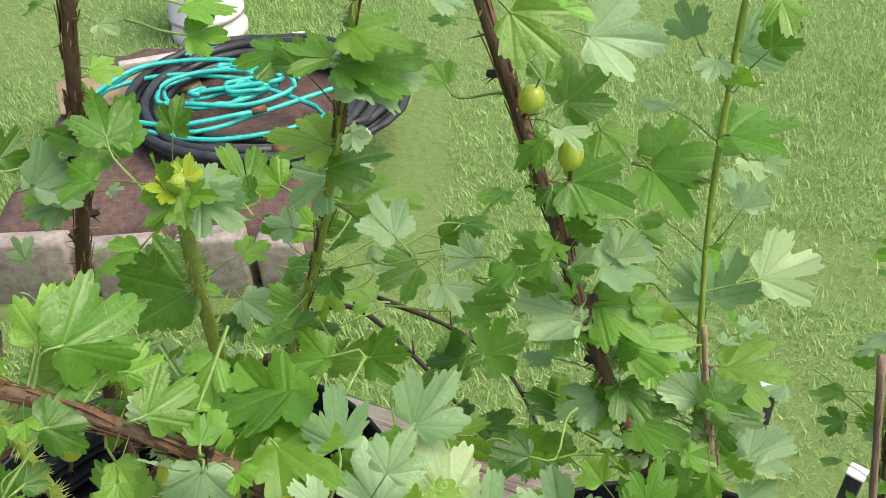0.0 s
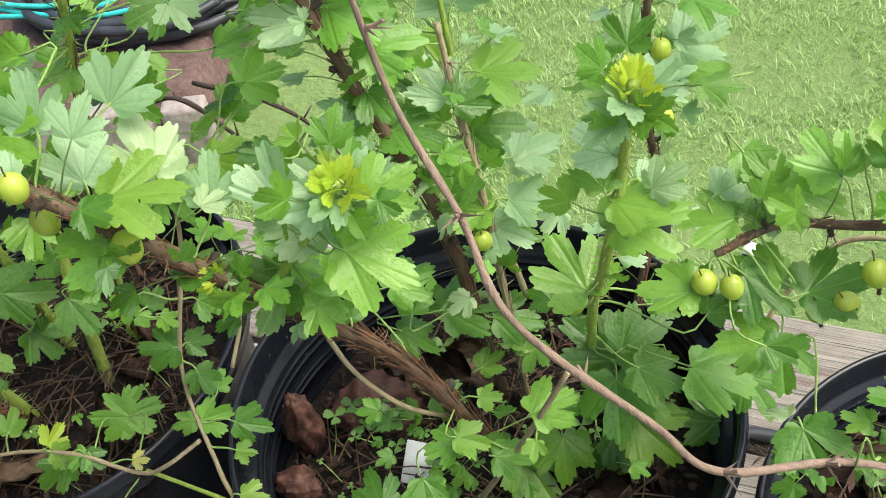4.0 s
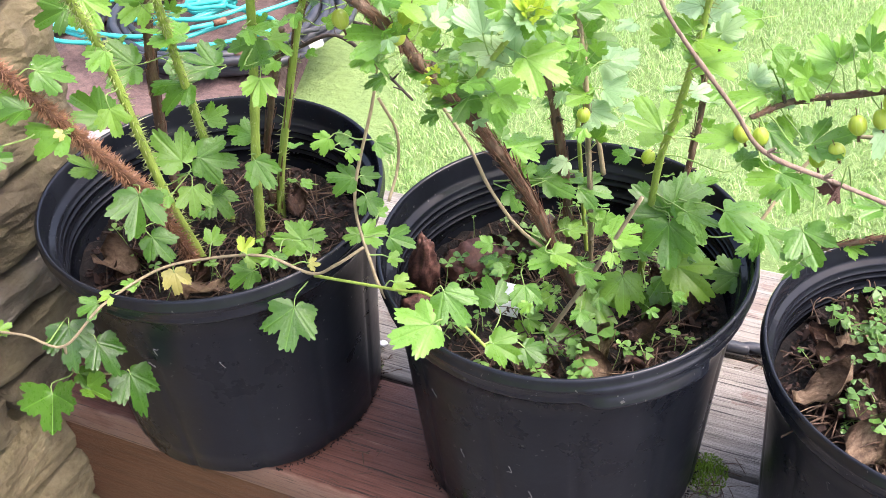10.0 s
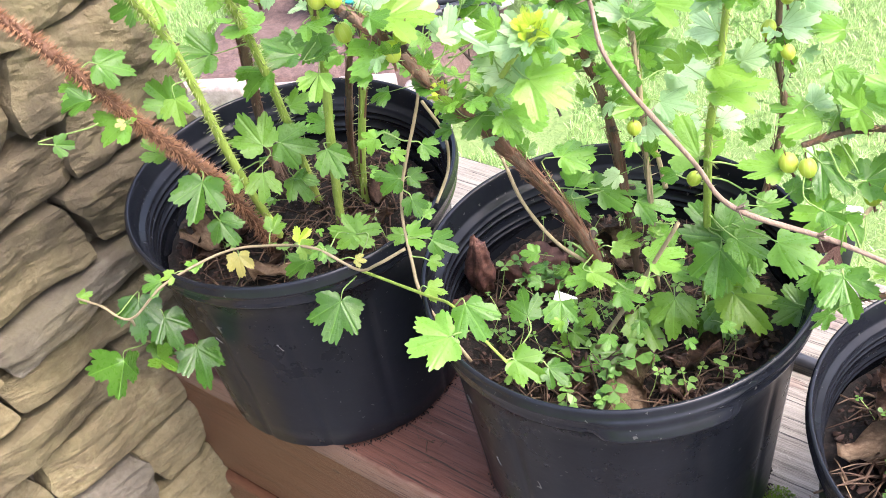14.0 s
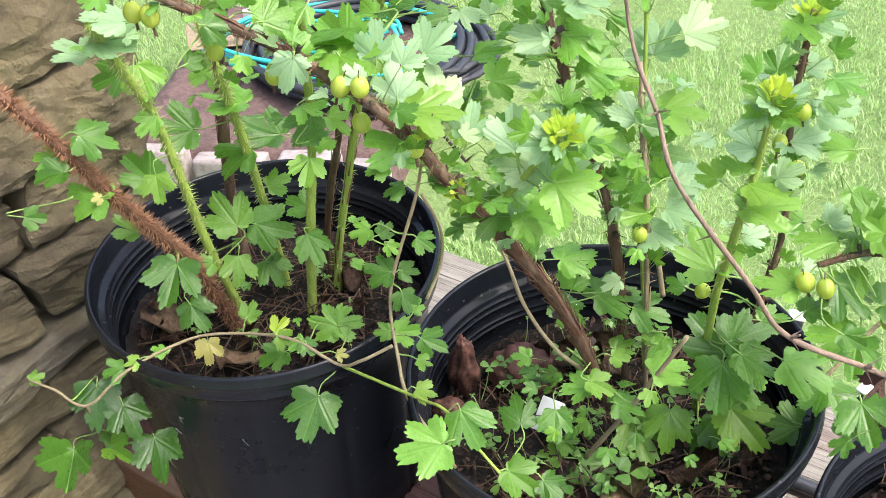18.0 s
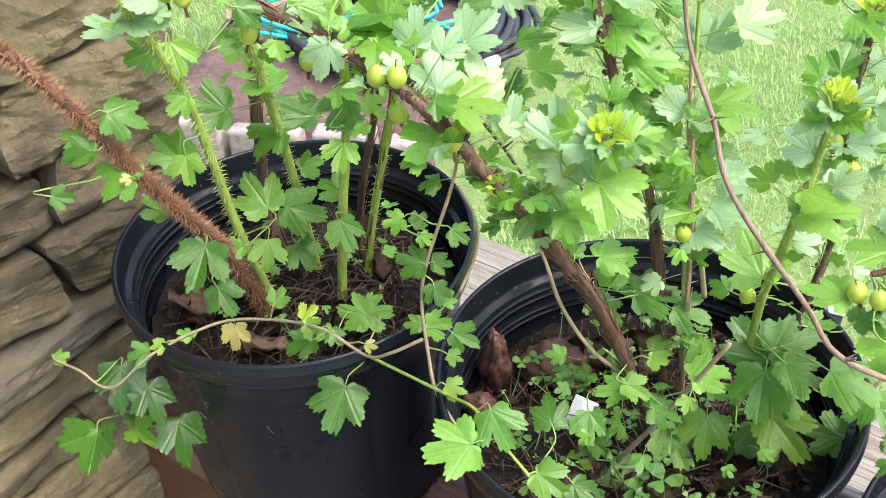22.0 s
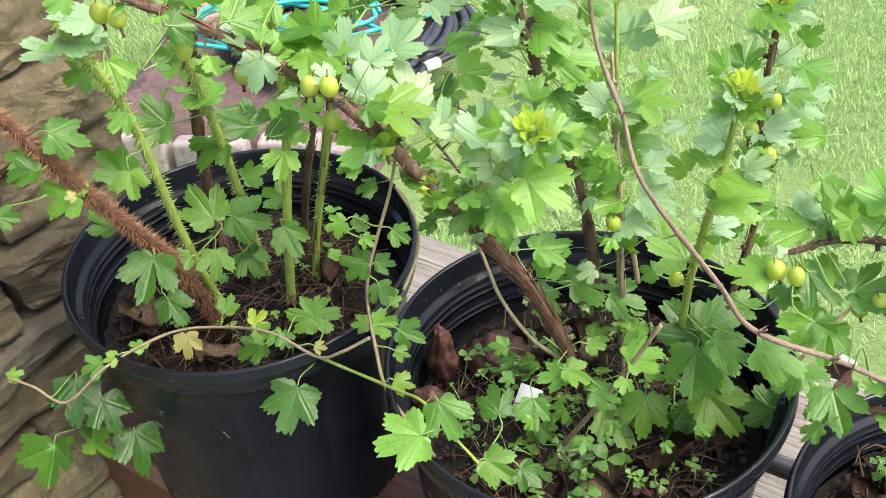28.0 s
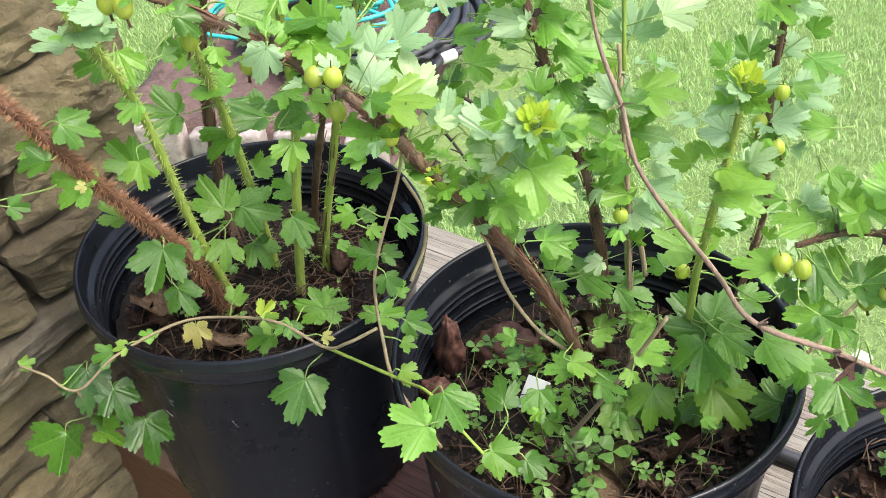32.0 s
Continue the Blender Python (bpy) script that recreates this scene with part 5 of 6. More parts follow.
ONE_OUTER_A = [(-0.371, 0.260, 0.491, -0.354, 0.295, 0.497), (-0.299, 0.250, 0.540, -0.313, 0.262, 0.556), (-0.207, 0.270, 0.534, -0.190, 0.290, 0.539), (-0.189, 0.270, 0.583,
    -0.164, 0.287, 0.583), (-0.369, 0.270, 0.475, -0.379, 0.254, 0.475), (-0.179, 0.270, 0.509, -0.194, 0.277, 0.519), (-0.300, 0.250, 0.482, -0.309, 0.233, 0.479), (-0.230, 0.250,
    0.533, -0.245, 0.256, 0.545)]
TWO_OUTER_A = [(-0.122, 0.330, 0.576, -0.085, 0.343, 0.575), (-0.131, 0.330, 0.546, -0.119, 0.348, 0.557), (-0.104, 0.360, 0.505, -0.074, 0.376, 0.510), (-0.074, 0.370, 0.558,
    -0.053, 0.381, 0.564), (-0.073, 0.360, 0.526, -0.044, 0.373, 0.531), (-0.120, 0.340, 0.530, -0.107, 0.333, 0.521), (-0.135, 0.290, 0.602, -0.113, 0.286, 0.590), (-0.167, 0.300,
    0.563, -0.176, 0.304, 0.570), (-0.128, 0.300, 0.547, -0.137, 0.289, 0.541)]
TOWARDS = Vector((0.15, -0.17, 0.72))


k = Mat("water")
k.set((0.9, 0.97, 0.9), 0.03)
k.b.inputs["Transmission Weight"].default_value = 1.0
k.b.inputs["IOR"].default_value = 1.33
WATER = k.m
bm = bmesh.new()
bmesh.ops.create_icosphere(bm, subdivisions=2, radius=1.0)
DROP = mesh_of("water_drop", bm, WATER)


def wet(ob, size, count):
    """A few rain drops standing on a leaf."""
    vs = ob.data.vertices
    for _ in range(count):
        p = vs[rnd.randrange(min(len(vs), 320))].co
        d = new("water_drop", DROP)
        d.parent = ob
        r = rnd.choice((0.0005, 0.0007, 0.0010)) / size
        d.matrix_basis = Matrix.Translation(p + Vector((0, 0, r * 0.3))) @ Matrix.Diagonal((r, r, r * 0.6, 1))


RUNS = (brown, g1, g2, g3, g5, b1, arch, stem_b, stem_2, stem_y, stem_g, knot, shoot, tan, thin, vine_a, vine_a2, vine_b, branch_r, low_r)
stalks = {}


def set_leaves(plant, rows, kinds=None, level=None):
    """Leaves by stalk end and tip; level says how far the blade lies flat (1) or faces the patio (0)."""
    for x, y, z, u, v, w in rows:
        a, b = Vector((x, y, z)), Vector((u, v, w))
        f = rnd.choice((0.15, 0.35, 0.6, 0.9)) if level is None else level
        up = (TOWARDS - a).normalized() * (1 - f) + Vector((rnd.uniform(-0.2, 0.2), rnd.uniform(-0.2, 0.2), f))
        size = min(0.033 if kinds is PALE or kinds is MIXED else 0.039, (b - a).length * rnd.uniform(1.02, 1.12))
        ob = leaf(plant, a, b - a, up, size, kinds or LEAVES)
        if size > 0.022 and rnd.random() < 0.35:
            wet(ob, size, rnd.randint(3, 8))
        back = (a - b).normalized()
        root = min((p for run in RUNS for p in run), key=lambda p: (p - a - back * 0.012).length + max(0.0, p.z - a.z) * 0.7)
        if (root - a).length > 0.055:
            root = a + (root - a).normalized() * 0.035
        stalks.setdefault(plant.name, (plant, bmesh.new()))
        span = (root - a).length
        tube(stalks[plant.name][1], [p - plant.location for p in spline([a - back * 0.001, a + back * 0.3 * span + Vector((0, 0, 0.06 * span)), a.lerp(root, 0.75), root], 3)], 0.00045, 0.0007, 5)


set_leaves(one, ONE_GREEN_FACING_A, LEAVES, 0.15)
set_leaves(one, ONE_GREEN_FACING_B, LEAVES, 0.15)
set_leaves(one, ONE_GREEN_TILTED, LEAVES, 0.5)
set_leaves(one, ONE_GREEN_LEVEL, LEAVES, 0.85)
set_leaves(one, ONE_LIME_FACING, LIME_S, 0.15)
set_leaves(one, ONE_LIME_TILTED, LIME_S, 0.5)
set_leaves(one, ONE_LIME_LEVEL, LIME_S, 0.85)
set_leaves(one, ONE_MIXED_FACING, MIXED, 0.15)
set_leaves(one, ONE_YELLOWING_FACING, OLD_S, 0.15)
set_leaves(one, ONE_PALE_FACING, PALE, 0.15)
set_leaves(one, ONE_PALE_TILTED, PALE, 0.5)
set_leaves(one, ONE_PALE_LEVEL, PALE, 0.85)
set_leaves(three, THREE_GREEN_FACING, LEAVES, 0.15)
set_leaves(three, THREE_GREEN_TILTED, LEAVES, 0.5)
set_leaves(three, THREE_GREEN_LEVEL, LEAVES, 0.85)
set_leaves(three, THREE_LIME_FACING, LIME_S, 0.15)
set_leaves(three, THREE_LIME_TILTED, LIME_S, 0.5)
set_leaves(three, THREE_LIME_LEVEL, LIME_S, 0.85)
set_leaves(three, THREE_PALE_FACING, PALE, 0.15)
set_leaves(three, THREE_PALE_TILTED, PALE, 0.5)
set_leaves(three, THREE_PALE_LEVEL, PALE, 0.85)
# trailing leaves by the wall, their shade painted in as darker green
set_leaves(two, TWO_SHADED_FACING, SHADED, 0.15)
set_leaves(two, TWO_SHADED_TILTED, SHADED, 0.5)
set_leaves(two, TWO_FOLDED_TILTED, FOLDED, 0.5)
set_leaves(two, TWO_GREEN_FACING_A, LEAVES, 0.15)
set_leaves(two, TWO_GREEN_FACING_B, LEAVES, 0.15)
set_leaves(two, TWO_GREEN_FACING_C, LEAVES, 0.15)
set_leaves(two, TWO_GREEN_TILTED_A, LEAVES, 0.5)
set_leaves(two, TWO_GREEN_TILTED_B, LEAVES, 0.5)
set_leaves(two, TWO_GREEN_TILTED_C, LEAVES, 0.5)
set_leaves(two, TWO_GREEN_LEVEL, LEAVES, 0.85)
set_leaves(two, TWO_LIME_FACING, LIME_S, 0.15)
set_leaves(two, TWO_LIME_TILTED_A, LIME_S, 0.5)
set_leaves(two, TWO_LIME_TILTED_B, LIME_S, 0.5)
set_leaves(two, TWO_LIME_LEVEL, LIME_S, 0.85)
set_leaves(two, TWO_MIXED_FACING, MIXED, 0.15)
set_leaves(two, TWO_MIXED_TILTED, MIXED, 0.5)
set_leaves(two, TWO_YELLOWING_FACING, OLD_S, 0.15)
set_leaves(two, TWO_PALE_FACING, PALE, 0.15)
set_leaves(two, TWO_PALE_TILTED, PALE, 0.5)
set_leaves(two, TWO_PALE_LEVEL, PALE, 0.85)
set_leaves(two, TWO_YOUNG_FACING, YOUNG_S, 0.15)
set_leaves(one, ONE_OUTER_A, MIXED)
set_leaves(two, TWO_OUTER_A, MIXED)
sprig(two, arch, 0.030, (0.009, 0.016), many=(2, 4), seed=3, low=0.56)
sprig(two, arch[22:52], 0.020, (0.012, 0.020), LONG + LIME, (2, 3), 0.3, 31, 0.20)
for i, run in enumerate((g1, g2, g3, g5, b1)):
    sprig(one, run, 0.060, (0.010, 0.018), many=(1, 3), seed=10 + i)
sprig(two, stem_b, 0.030, (0.009, 0.015), many=(2, 4), seed=20, low=0.56)
sprig(two, stem_2, 0.026, (0.009, 0.016), many=(2, 4), seed=21, low=0.56)
sprig(two, stem_y, 0.060, (0.012, 0.020), PALE_LONG, (1, 2), 0.6, 22, 0.70)
sprig(two, stem_g, 0.035, (0.010, 0.015), LIME, (1, 2), 0.5, 23)
sprig(two, knot, 0.028, (0.009, 0.015), many=(2, 3), seed=24, low=0.56)
sprig(two, shoot, 0.022, (0.010, 0.017), LIME, (2, 3), 0.5, 25, 0.5)
sprig(three, branch_r, 0.028, (0.010, 0.017), LIME, (1, 3), 0.6, 26, 0.45)
for i, run in enumerate((stem_y, stem_g, knot, stem_2, stem_b)):
    sprig(two, run, 0.045, (0.010, 0.018), many=(1, 3), upright=0.6, seed=40 + i, low=0.60)
sprig(three, low_r, 0.030, (0.010, 0.016), many=(1, 3), seed=46, low=0.40)
# crowded inner leaves where the two bushes meet
inner = []
ri = random.Random(77)
while len(inner) < 56:
    a = Vector((ri.uniform(-0.30, -0.09), ri.uniform(0.25, 0.41), ri.uniform(0.35, 0.46)))
    if min((p - a).length for run in RUNS for p in run) > 0.075:
        continue
    t_ = ri.uniform(0, 6.28)
    inner.append((*a, *(a + Vector((math.cos(t_), math.sin(t_) * 0.6, ri.uniform(-0.6, 0.5))).normalized() * ri.uniform(0.016, 0.028))))
set_leaves(two, inner[:26], LEAVES)
set_leaves(two, inner[26:44], LIME_S)
# a few inner leaves with shade in their colour
set_leaves(two, inner[44:50], SHADED)
set_leaves(two, inner[50:], PALE)
for plant, (x, y), count in ((one, POTS[0], 10), (two, POTS[1], 34)):
    for _ in range(count):
        a, r = rnd.uniform(0, 6.28), 0.078 * math.sqrt(rnd.random())
        at = Vector((x + 0.02 + r * math.cos(a), y + r * math.sin(a), rnd.uniform(0.185, 0.25)))
        leaf(plant, at, (math.cos(a), math.sin(a), rnd.uniform(-0.5, 0.1)), CAM_SIDE * 0.5 + Vector((rnd.uniform(-0.5, 0.5), rnd.uniform(-0.5, 0.5), 1)), rnd.uniform(0.006, 0.016))
# dried and yellowing leaves
set_leaves(three, DRIED, [leaf_mesh("dried_leaf", 160, PINE_CONE, 1.0, 0.5, 2.2, 0)])

for plant, bm in stalks.values():
    tagged(part("leaf_stalk", bm, STALK, plant, "thin pale leaf stalks"), kind="stuff")


def rosette(plant, tip_, heading, size, count=9):
    """A tuft of ruffled young leaves at the end of a shoot: small upright yellow ones in the middle, wider pale ones spread round them."""
    tip_ = Vector(tip_)
    h = Vector(heading).normalized()
    u, v = frame_of(h)
    q = random.Random(count * 7 + int(size * 5000))
    for i in range(count + 3):
        f = i / (count + 2)
        a = i * 2.4 + q.uniform(-0.3, 0.3)
        side = u * math.cos(a) + v * math.sin(a)
        out = h * (1.1 - 0.95 * f) + side * (0.45 + 0.7 * f)
        up = h * (0.2 + f) - side * (0.8 - 0.8 * f) + (TOWARDS - tip_).normalized() * 0.7
        base = tip_ - h * 0.012 * f + side * (0.002 + 0.004 * f)
        leaf(plant, base, out, up, size * (0.42 + 0.55 * f) * q.uniform(0.85, 1.15), YOUNG if f < 0.5 else SOFT)


rosette(two, (-0.051, 0.205, 0.466), (0.3, -0.25, 1.0), 0.023, 9)
rosette(two, (0.047, 0.238, 0.499), (0.05, -0.1, 1.0), 0.020, 9)
rosette(one, (-0.229, 0.215, 0.560), (0.1, -0.2, 1.0), 0.016, 5)
rosette(two, (-0.070, 0.360, 0.608), (0.1, 0, 1.0), 0.026, 5)
rosette(two, (-0.108, 0.183, 0.425), (-0.2, -0.6, 0.8), 0.010, 5)
rosette(two, (0.022, 0.375, 0.480), (0.1, -0.1, 1.0), 0.022, 5)

# ---- berries ----
for at in [(-0.153, 0.150, 0.493), (-0.140, 0.150, 0.496), (-0.118, 0.163, 0.460), (-0.114, 0.170, 0.468), (-0.275, 0.125, 0.520), (-0.261, 0.125, 0.521), (-0.232, 0.140, 0.500), (-0.200, 0.150, 0.489), (-0.155, 0.165, 0.463),
           (0.026, 0.375, 0.412), (0.027, 0.380, 0.368), (-0.050, 0.310, 0.331), (-0.130, 0.295, 0.567), (-0.115, 0.295, 0.547), (0.013, 0.380, 0.383), (0.004, 0.290, 0.319)]:
    berry(two, at, rnd.uniform(0.0047, 0.0054), (rnd.uniform(-25, 25), rnd.uniform(-25, 25)))
for at in [(0.151, 0.298, 0.386), (0.134, 0.298, 0.366), (0.125, 0.298, 0.344), (0.114, 0.298, 0.336), (0.170, 0.298, 0.384), (0.147, 0.298, 0.373), (0.065, 0.290, 0.351), (0.077, 0.290, 0.351), (0.090, 0.292, 0.311)]:
    berry(three, at, rnd.uniform(0.0052, 0.0060), (rnd.uniform(-25, 25), rnd.uniform(-25, 25)))

# ---- litter and weeds in the pots ----


def lump(name, label, category, at, size, mat, seed, turn=(0, 0, 0), taper=0.0):
    bm = bmesh.new()
    bmesh.ops.create_icosphere(bm, subdivisions=4, radius=1.0)
    for w in bm.verts:
        p = w.co.copy()
        f = 1 + 0.28 * noise.noise(p * 1.6 + Vector((seed, 0, 0))) + 0.20 * noise.noise(p * 4 + Vector((seed, 3, 0))) + 0.10 * noise.noise(p * 9 + Vector((seed, 6, 0)))
        k_ = 1 - taper * (p.z + 1) / 2
        w.co = Vector((p.x * size[0] * k_, p.y * size[1] * k_, p.z * size[2])) * f
    ob = new(name, mesh_of(name, bm, mat))
    ob.matrix_world = pose(*at, *turn)
    return tagged(ob, label, category)


lump("bark_chunk", "upright reddish brown chunk of rotten bark on the soil", "bark", (-0.164, 0.258, 0.200), (0.0170, 0.014, 0.036), PINE_CONE, 2, (8, 8, 0), 0.62)
lump("bark_chunk", "flat reddish brown chunk of rotten bark on the soil", "bark", (-0.132, 0.298, 0.177), (0.028, 0.020, 0.018), PINE_CONE, 5, (0, 10, 30))
lump("bark_chunk", "small brown chunk of bark against the pot wall", "bark", (-0.158, 0.228, 0.178), (0.014, 0.010, 0.012), PINE_CONE, 8, (20, 0, 10))


def moss(x, y, r, count, seed, label):
    """A tuft of moss: many short pointed shoots."""
    q = random.Random(seed)
    bm = bmesh.new()
    for _ in range(count):
        a, d = q.uniform(0, 6.28), r * math.sqrt(q.random())
        p = Vector((d * math.cos(a), d * 1.3 * math.sin(a), -0.001))
        spike(bm, p, Vector((q.uniform(-0.6, 0.6), q.uniform(-0.6, 0.6), 1)), q.uniform(0.3, 0.9) * (1 - 0.6 * d / r) * 0.010, 0.0012)
    ob = new("moss_clump", mesh_of("moss_clump", bm, MOSS, smooth=False))
    ob.location = (x, y, 0)
    return tagged(ob, label, "moss")


moss(0.076, 0.290, 0.019, 620, 3, "bright green moss clump on the deck boards")
moss(-0.262, 0.303, 0.014, 120, 4, "small green moss tuft in the board joint")
moss(-0.125, 0.162, 0.008, 60, 6, "small green moss tuft at the deck edge")


def dead_leaf(at, size, turn, mat, seed):
    bm = bmesh.new()
    rows = []
    for i in range(8):
        t = i / 7
        w = math.sin(math.pi * (0.06 + 0.9 * t)) ** 0.8 * 0.33 * (1 + 0.45 * noise.noise(Vector((t * 4, seed, 2))))
        rows.append([bm.verts.new((w * (j / 2 - 1), t, 0.36 * (j / 2 - 1) ** 2 * (0.6 + 0.5 * math.sin(seed + t * 4)) + 0.16 * math.sin(t * 3 + seed) + 0.22 * noise.noise(Vector((j * 1.3, t * 6, seed))))) for j in range(5)])
    for a, b in zip(rows, rows[1:]):
        for j in range(4):
            bm.faces.new((a[j], a[j + 1], b[j + 1], b[j]))
    bmesh.ops.solidify(bm, geom=bm.faces[:], thickness=0.012)
    ob = new("dead_leaf", mesh_of("dead_leaf", bm, mat))
    ob.matrix_world = pose(*at, *turn) @ Matrix.Scale(size, 4) @ Matrix.Translation((0, -0.5, 0))
    return tagged(ob, "curled dry brown leaf on the potting soil" if mat is DEAD_LEAF else "curled pale tan dry leaf on the potting soil", "dead leaf", "dead leaves in the pots")


rl = random.Random(5)
for (px, py), z0, spots in ((POTS[0], 0.172, ((-0.075, -0.075), (-0.06, -0.05), (0.01, -0.055), (0.045, 0.07), (-0.06, -0.09), (0.03, -0.08), (0.08, -0.02), (0.06, 0.04))),
                            (POTS[1], 0.172, ((-0.085, 0.03), (-0.06, 0.045), (0.09, 0.045), (0.085, -0.02), (0.11, 0.03), (0.0, -0.09), (0.05, -0.07), (0.09, -0.06), (-0.03, 0.06), (0.06, -0.095))),
                            (POTS[2], 0.166, ((-0.085, -0.01), (-0.055, -0.02), (-0.035, -0.04), (-0.03, -0.07), (0.01, -0.05), (0.04, -0.08), (-0.06, 0.06), (0.07, -0.02), (0.0, 0.02), (-0.07, -0.05), (-0.02, -0.09), (0.03, -0.06), (-0.01, -0.03), (-0.09, 0.03)))):
    if px > 0.1:
        spots += tuple((0.105 * math.sqrt(rl.random()) * math.cos(a_), 0.105 * math.sqrt(rl.random()) * math.sin(a_)) for a_ in [rl.uniform(0, 6.28) for _ in range(26)])
    for dx, dy in spots:
        dead_leaf((px + dx * 0.85, py + dy * 0.85, z0 + rl.uniform(0, 0.01)), rl.uniform(0.024, 0.044) * (0.85 if px > 0.1 else 1.1), (rl.uniform(-14, 14), rl.uniform(-16, 16), rl.uniform(0, 360)), rl.choice((DEAD_LEAF, DEAD_LEAF, DEAD_PALE) if px < 0.1 else (DEAD_LEAF, DEAD_PALE, DEAD_PALE)), rl.uniform(0, 9))
    bm = bmesh.new()
    for _ in range(1500 if px < 0.1 else 1100):
        a, r = rl.uniform(0, 6.28), (0.121 if px < 0.1 else 0.110) * rl.random() ** 0.38
        m_ = pose(px + r * math.cos(a), py + r * math.sin(a), z0 + rl.uniform(-0.008, 0.004), rl.uniform(-50, 50), rl.uniform(-50, 50), rl.uniform(0, 360))
        L_ = rl.uniform(0.0010, 0.0034) * rl.choice((1, 1, 1, 1, 1.9)) * (1.0 if px < 0.1 else 1.3)
        W_, H_ = L_ * rl.uniform(0.22, 0.6), rl.uniform(0.0004, 0.0012)
        vs = [bm.verts.new(m_ @ Vector((x_ * L_ * rl.uniform(0.6, 1.1), y_ * W_ * rl.uniform(0.5, 1.1), z_ * H_))) for z_ in (-1, 1) for x_, y_ in ((-1, -1), (0.1, -1.2), (1, -0.3), (0.8, 0.9), (-0.6, 1))]
        bm.faces.new(vs[5:])
        bm.faces.new(vs[4::-1])
        for j in range(5):
            bm.faces.new((vs[j], vs[(j + 1) % 5], vs[5 + (j + 1) % 5], vs[5 + j]))
    tagged(new("bark_mulch", mesh_of("bark_mulch", bm, MULCH, smooth=False)), "dark brown bark flakes strewn over the soil", "mulch", kind="stuff")
    bm = bmesh.new()
    for _ in range(230):
        a, r = rl.uniform(0, 6.28), (0.105 if px < 0.1 else 0.096) * math.sqrt(rl.random())
        p = Vector((px + r * math.cos(a), py + r * math.sin(a), z0 + rl.uniform(-0.004, 0.008)))
        d = Vector((rl.uniform(-1, 1), rl.uniform(-1, 1), rl.uniform(-0.15, 0.25))).normalized() * rl.uniform(0.008, 0.028)
        tube(bm, [p - d, p + Vector((0, 0, rl.uniform(0, 0.004))), p + d], rl.uniform(0.0004, 0.0009), 0.0004, 4)
    if px > 0.1:
        for _ in range(150):
            a, r = rl.uniform(0, 6.28), 0.112 * math.sqrt(rl.random())
            p = Vector((px + r * math.cos(a), py + r * math.sin(a), z0 + rl.uniform(0.0, 0.010)))
            d = Vector((rl.uniform(-1, 1), rl.uniform(-1, 1), rl.uniform(-0.1, 0.3))).normalized() * rl.uniform(0.008, 0.02)
            side = Vector((-d.y, d.x, 0)) * rl.uniform(-0.15, 0.15)
            tube(bm, spline([p - d, p + side + Vector((0, 0, 0.004)), p + d], 4), rl.uniform(0.0005, 0.0013), 0.0004, 5, 0.5, slot=rl.choice((0, 0, 1)))
    tagged(new("straw_litter", mesh_of("straw_litter", bm, STRAW, DEAD_PALE)), "scattered dry straw and fine twigs on the soil", "litter", kind="stuff")


def weeds(px, py, z0, count, seed, spread, size, label, bias=(0, 0)):
    """Low clover-like weeds: thin stalks with three rounded leaflets."""
    q = random.Random(seed)
    bm = bmesh.new()
    for _ in range(count):
        a, r = q.uniform(0, 6.28), spread * math.sqrt(q.random())
        base = Vector((px + bias[0] + r * math.cos(a), py + bias[1] + r * math.sin(a), z0))
        top = base + Vector((q.uniform(-0.012, 0.012), q.uniform(-0.012, 0.012), q.uniform(0.006, 0.03)))
        tube(bm, [base, base.lerp(top, 0.5) + Vector((0.001, 0, 0)), top], 0.0005, 0.0003, 3, slot=1)
        s = size * q.choice((0.55, 0.8, 1.0, 1.3, 1.7))
        t0 = q.uniform(0, 6.28)
        tilt = q.uniform(-0.7, 0.5)
        for k_ in range(q.choice((3, 3, 4))):
            az = t0 + k_ * 2.1
            d = Vector((math.cos(az), math.sin(az), tilt))
            e = Vector((-math.sin(az), math.cos(az), 0))
            pts = [top + d * s * f + e * s * w + Vector((0, 0, -abs(w) * s * 0.25)) for f, w in ((0, 0), (0.45, 0.38), (0.85, 0.42), (1.0, 0.16), (0.9, 0), (1.0, -0.16), (0.85, -0.42), (0.45, -0.38))]
            bm.faces.new([bm.verts.new(p) for p in pts]).material_index = 0
    ob = new("weeds", mesh_of("weeds", bm, WEED, STALK, smooth=False))
    return tagged(ob, label, "weeds", kind="stuff")


weeds(*POTS[2], 0.166, 300, 11, 0.100, 0.0052, "low green clover weeds covering the third pot", (0.01, 0.01))
weeds(*POTS[1], 0.168, 110, 12, 0.105, 0.0044, "sparse small clover weeds in the middle pot")
weeds(*POTS[1], 0.170, 10, 15, 0.026, 0.010, "larger clover leaves near the pot's front", (0.03, -0.066))
weeds(*POTS[1], 0.168, 9, 18, 0.014, 0.0055, "small clover patch beside the bark chunk", (-0.07, 0.0))
weeds(*POTS[0], 0.168, 24, 13, 0.095, 0.0035, "few tiny weeds in the pot by the wall")
for at, size, turn, mat in (((0.150, 0.243, 0.184), 0.042, (6, -12, -62), DEAD_PALE), ((0.180, 0.232, 0.184), 0.036, (-8, 10, 40), DEAD_LEAF), ((0.184, 0.203, 0.181), 0.040, (5, 14, -20), DEAD_PALE), ((0.158, 0.274, 0.183), 0.036, (0, -10, 80), DEAD_LEAF)):
    dead_leaf(at, size, turn, mat, size * 90)
bm = bmesh.new()
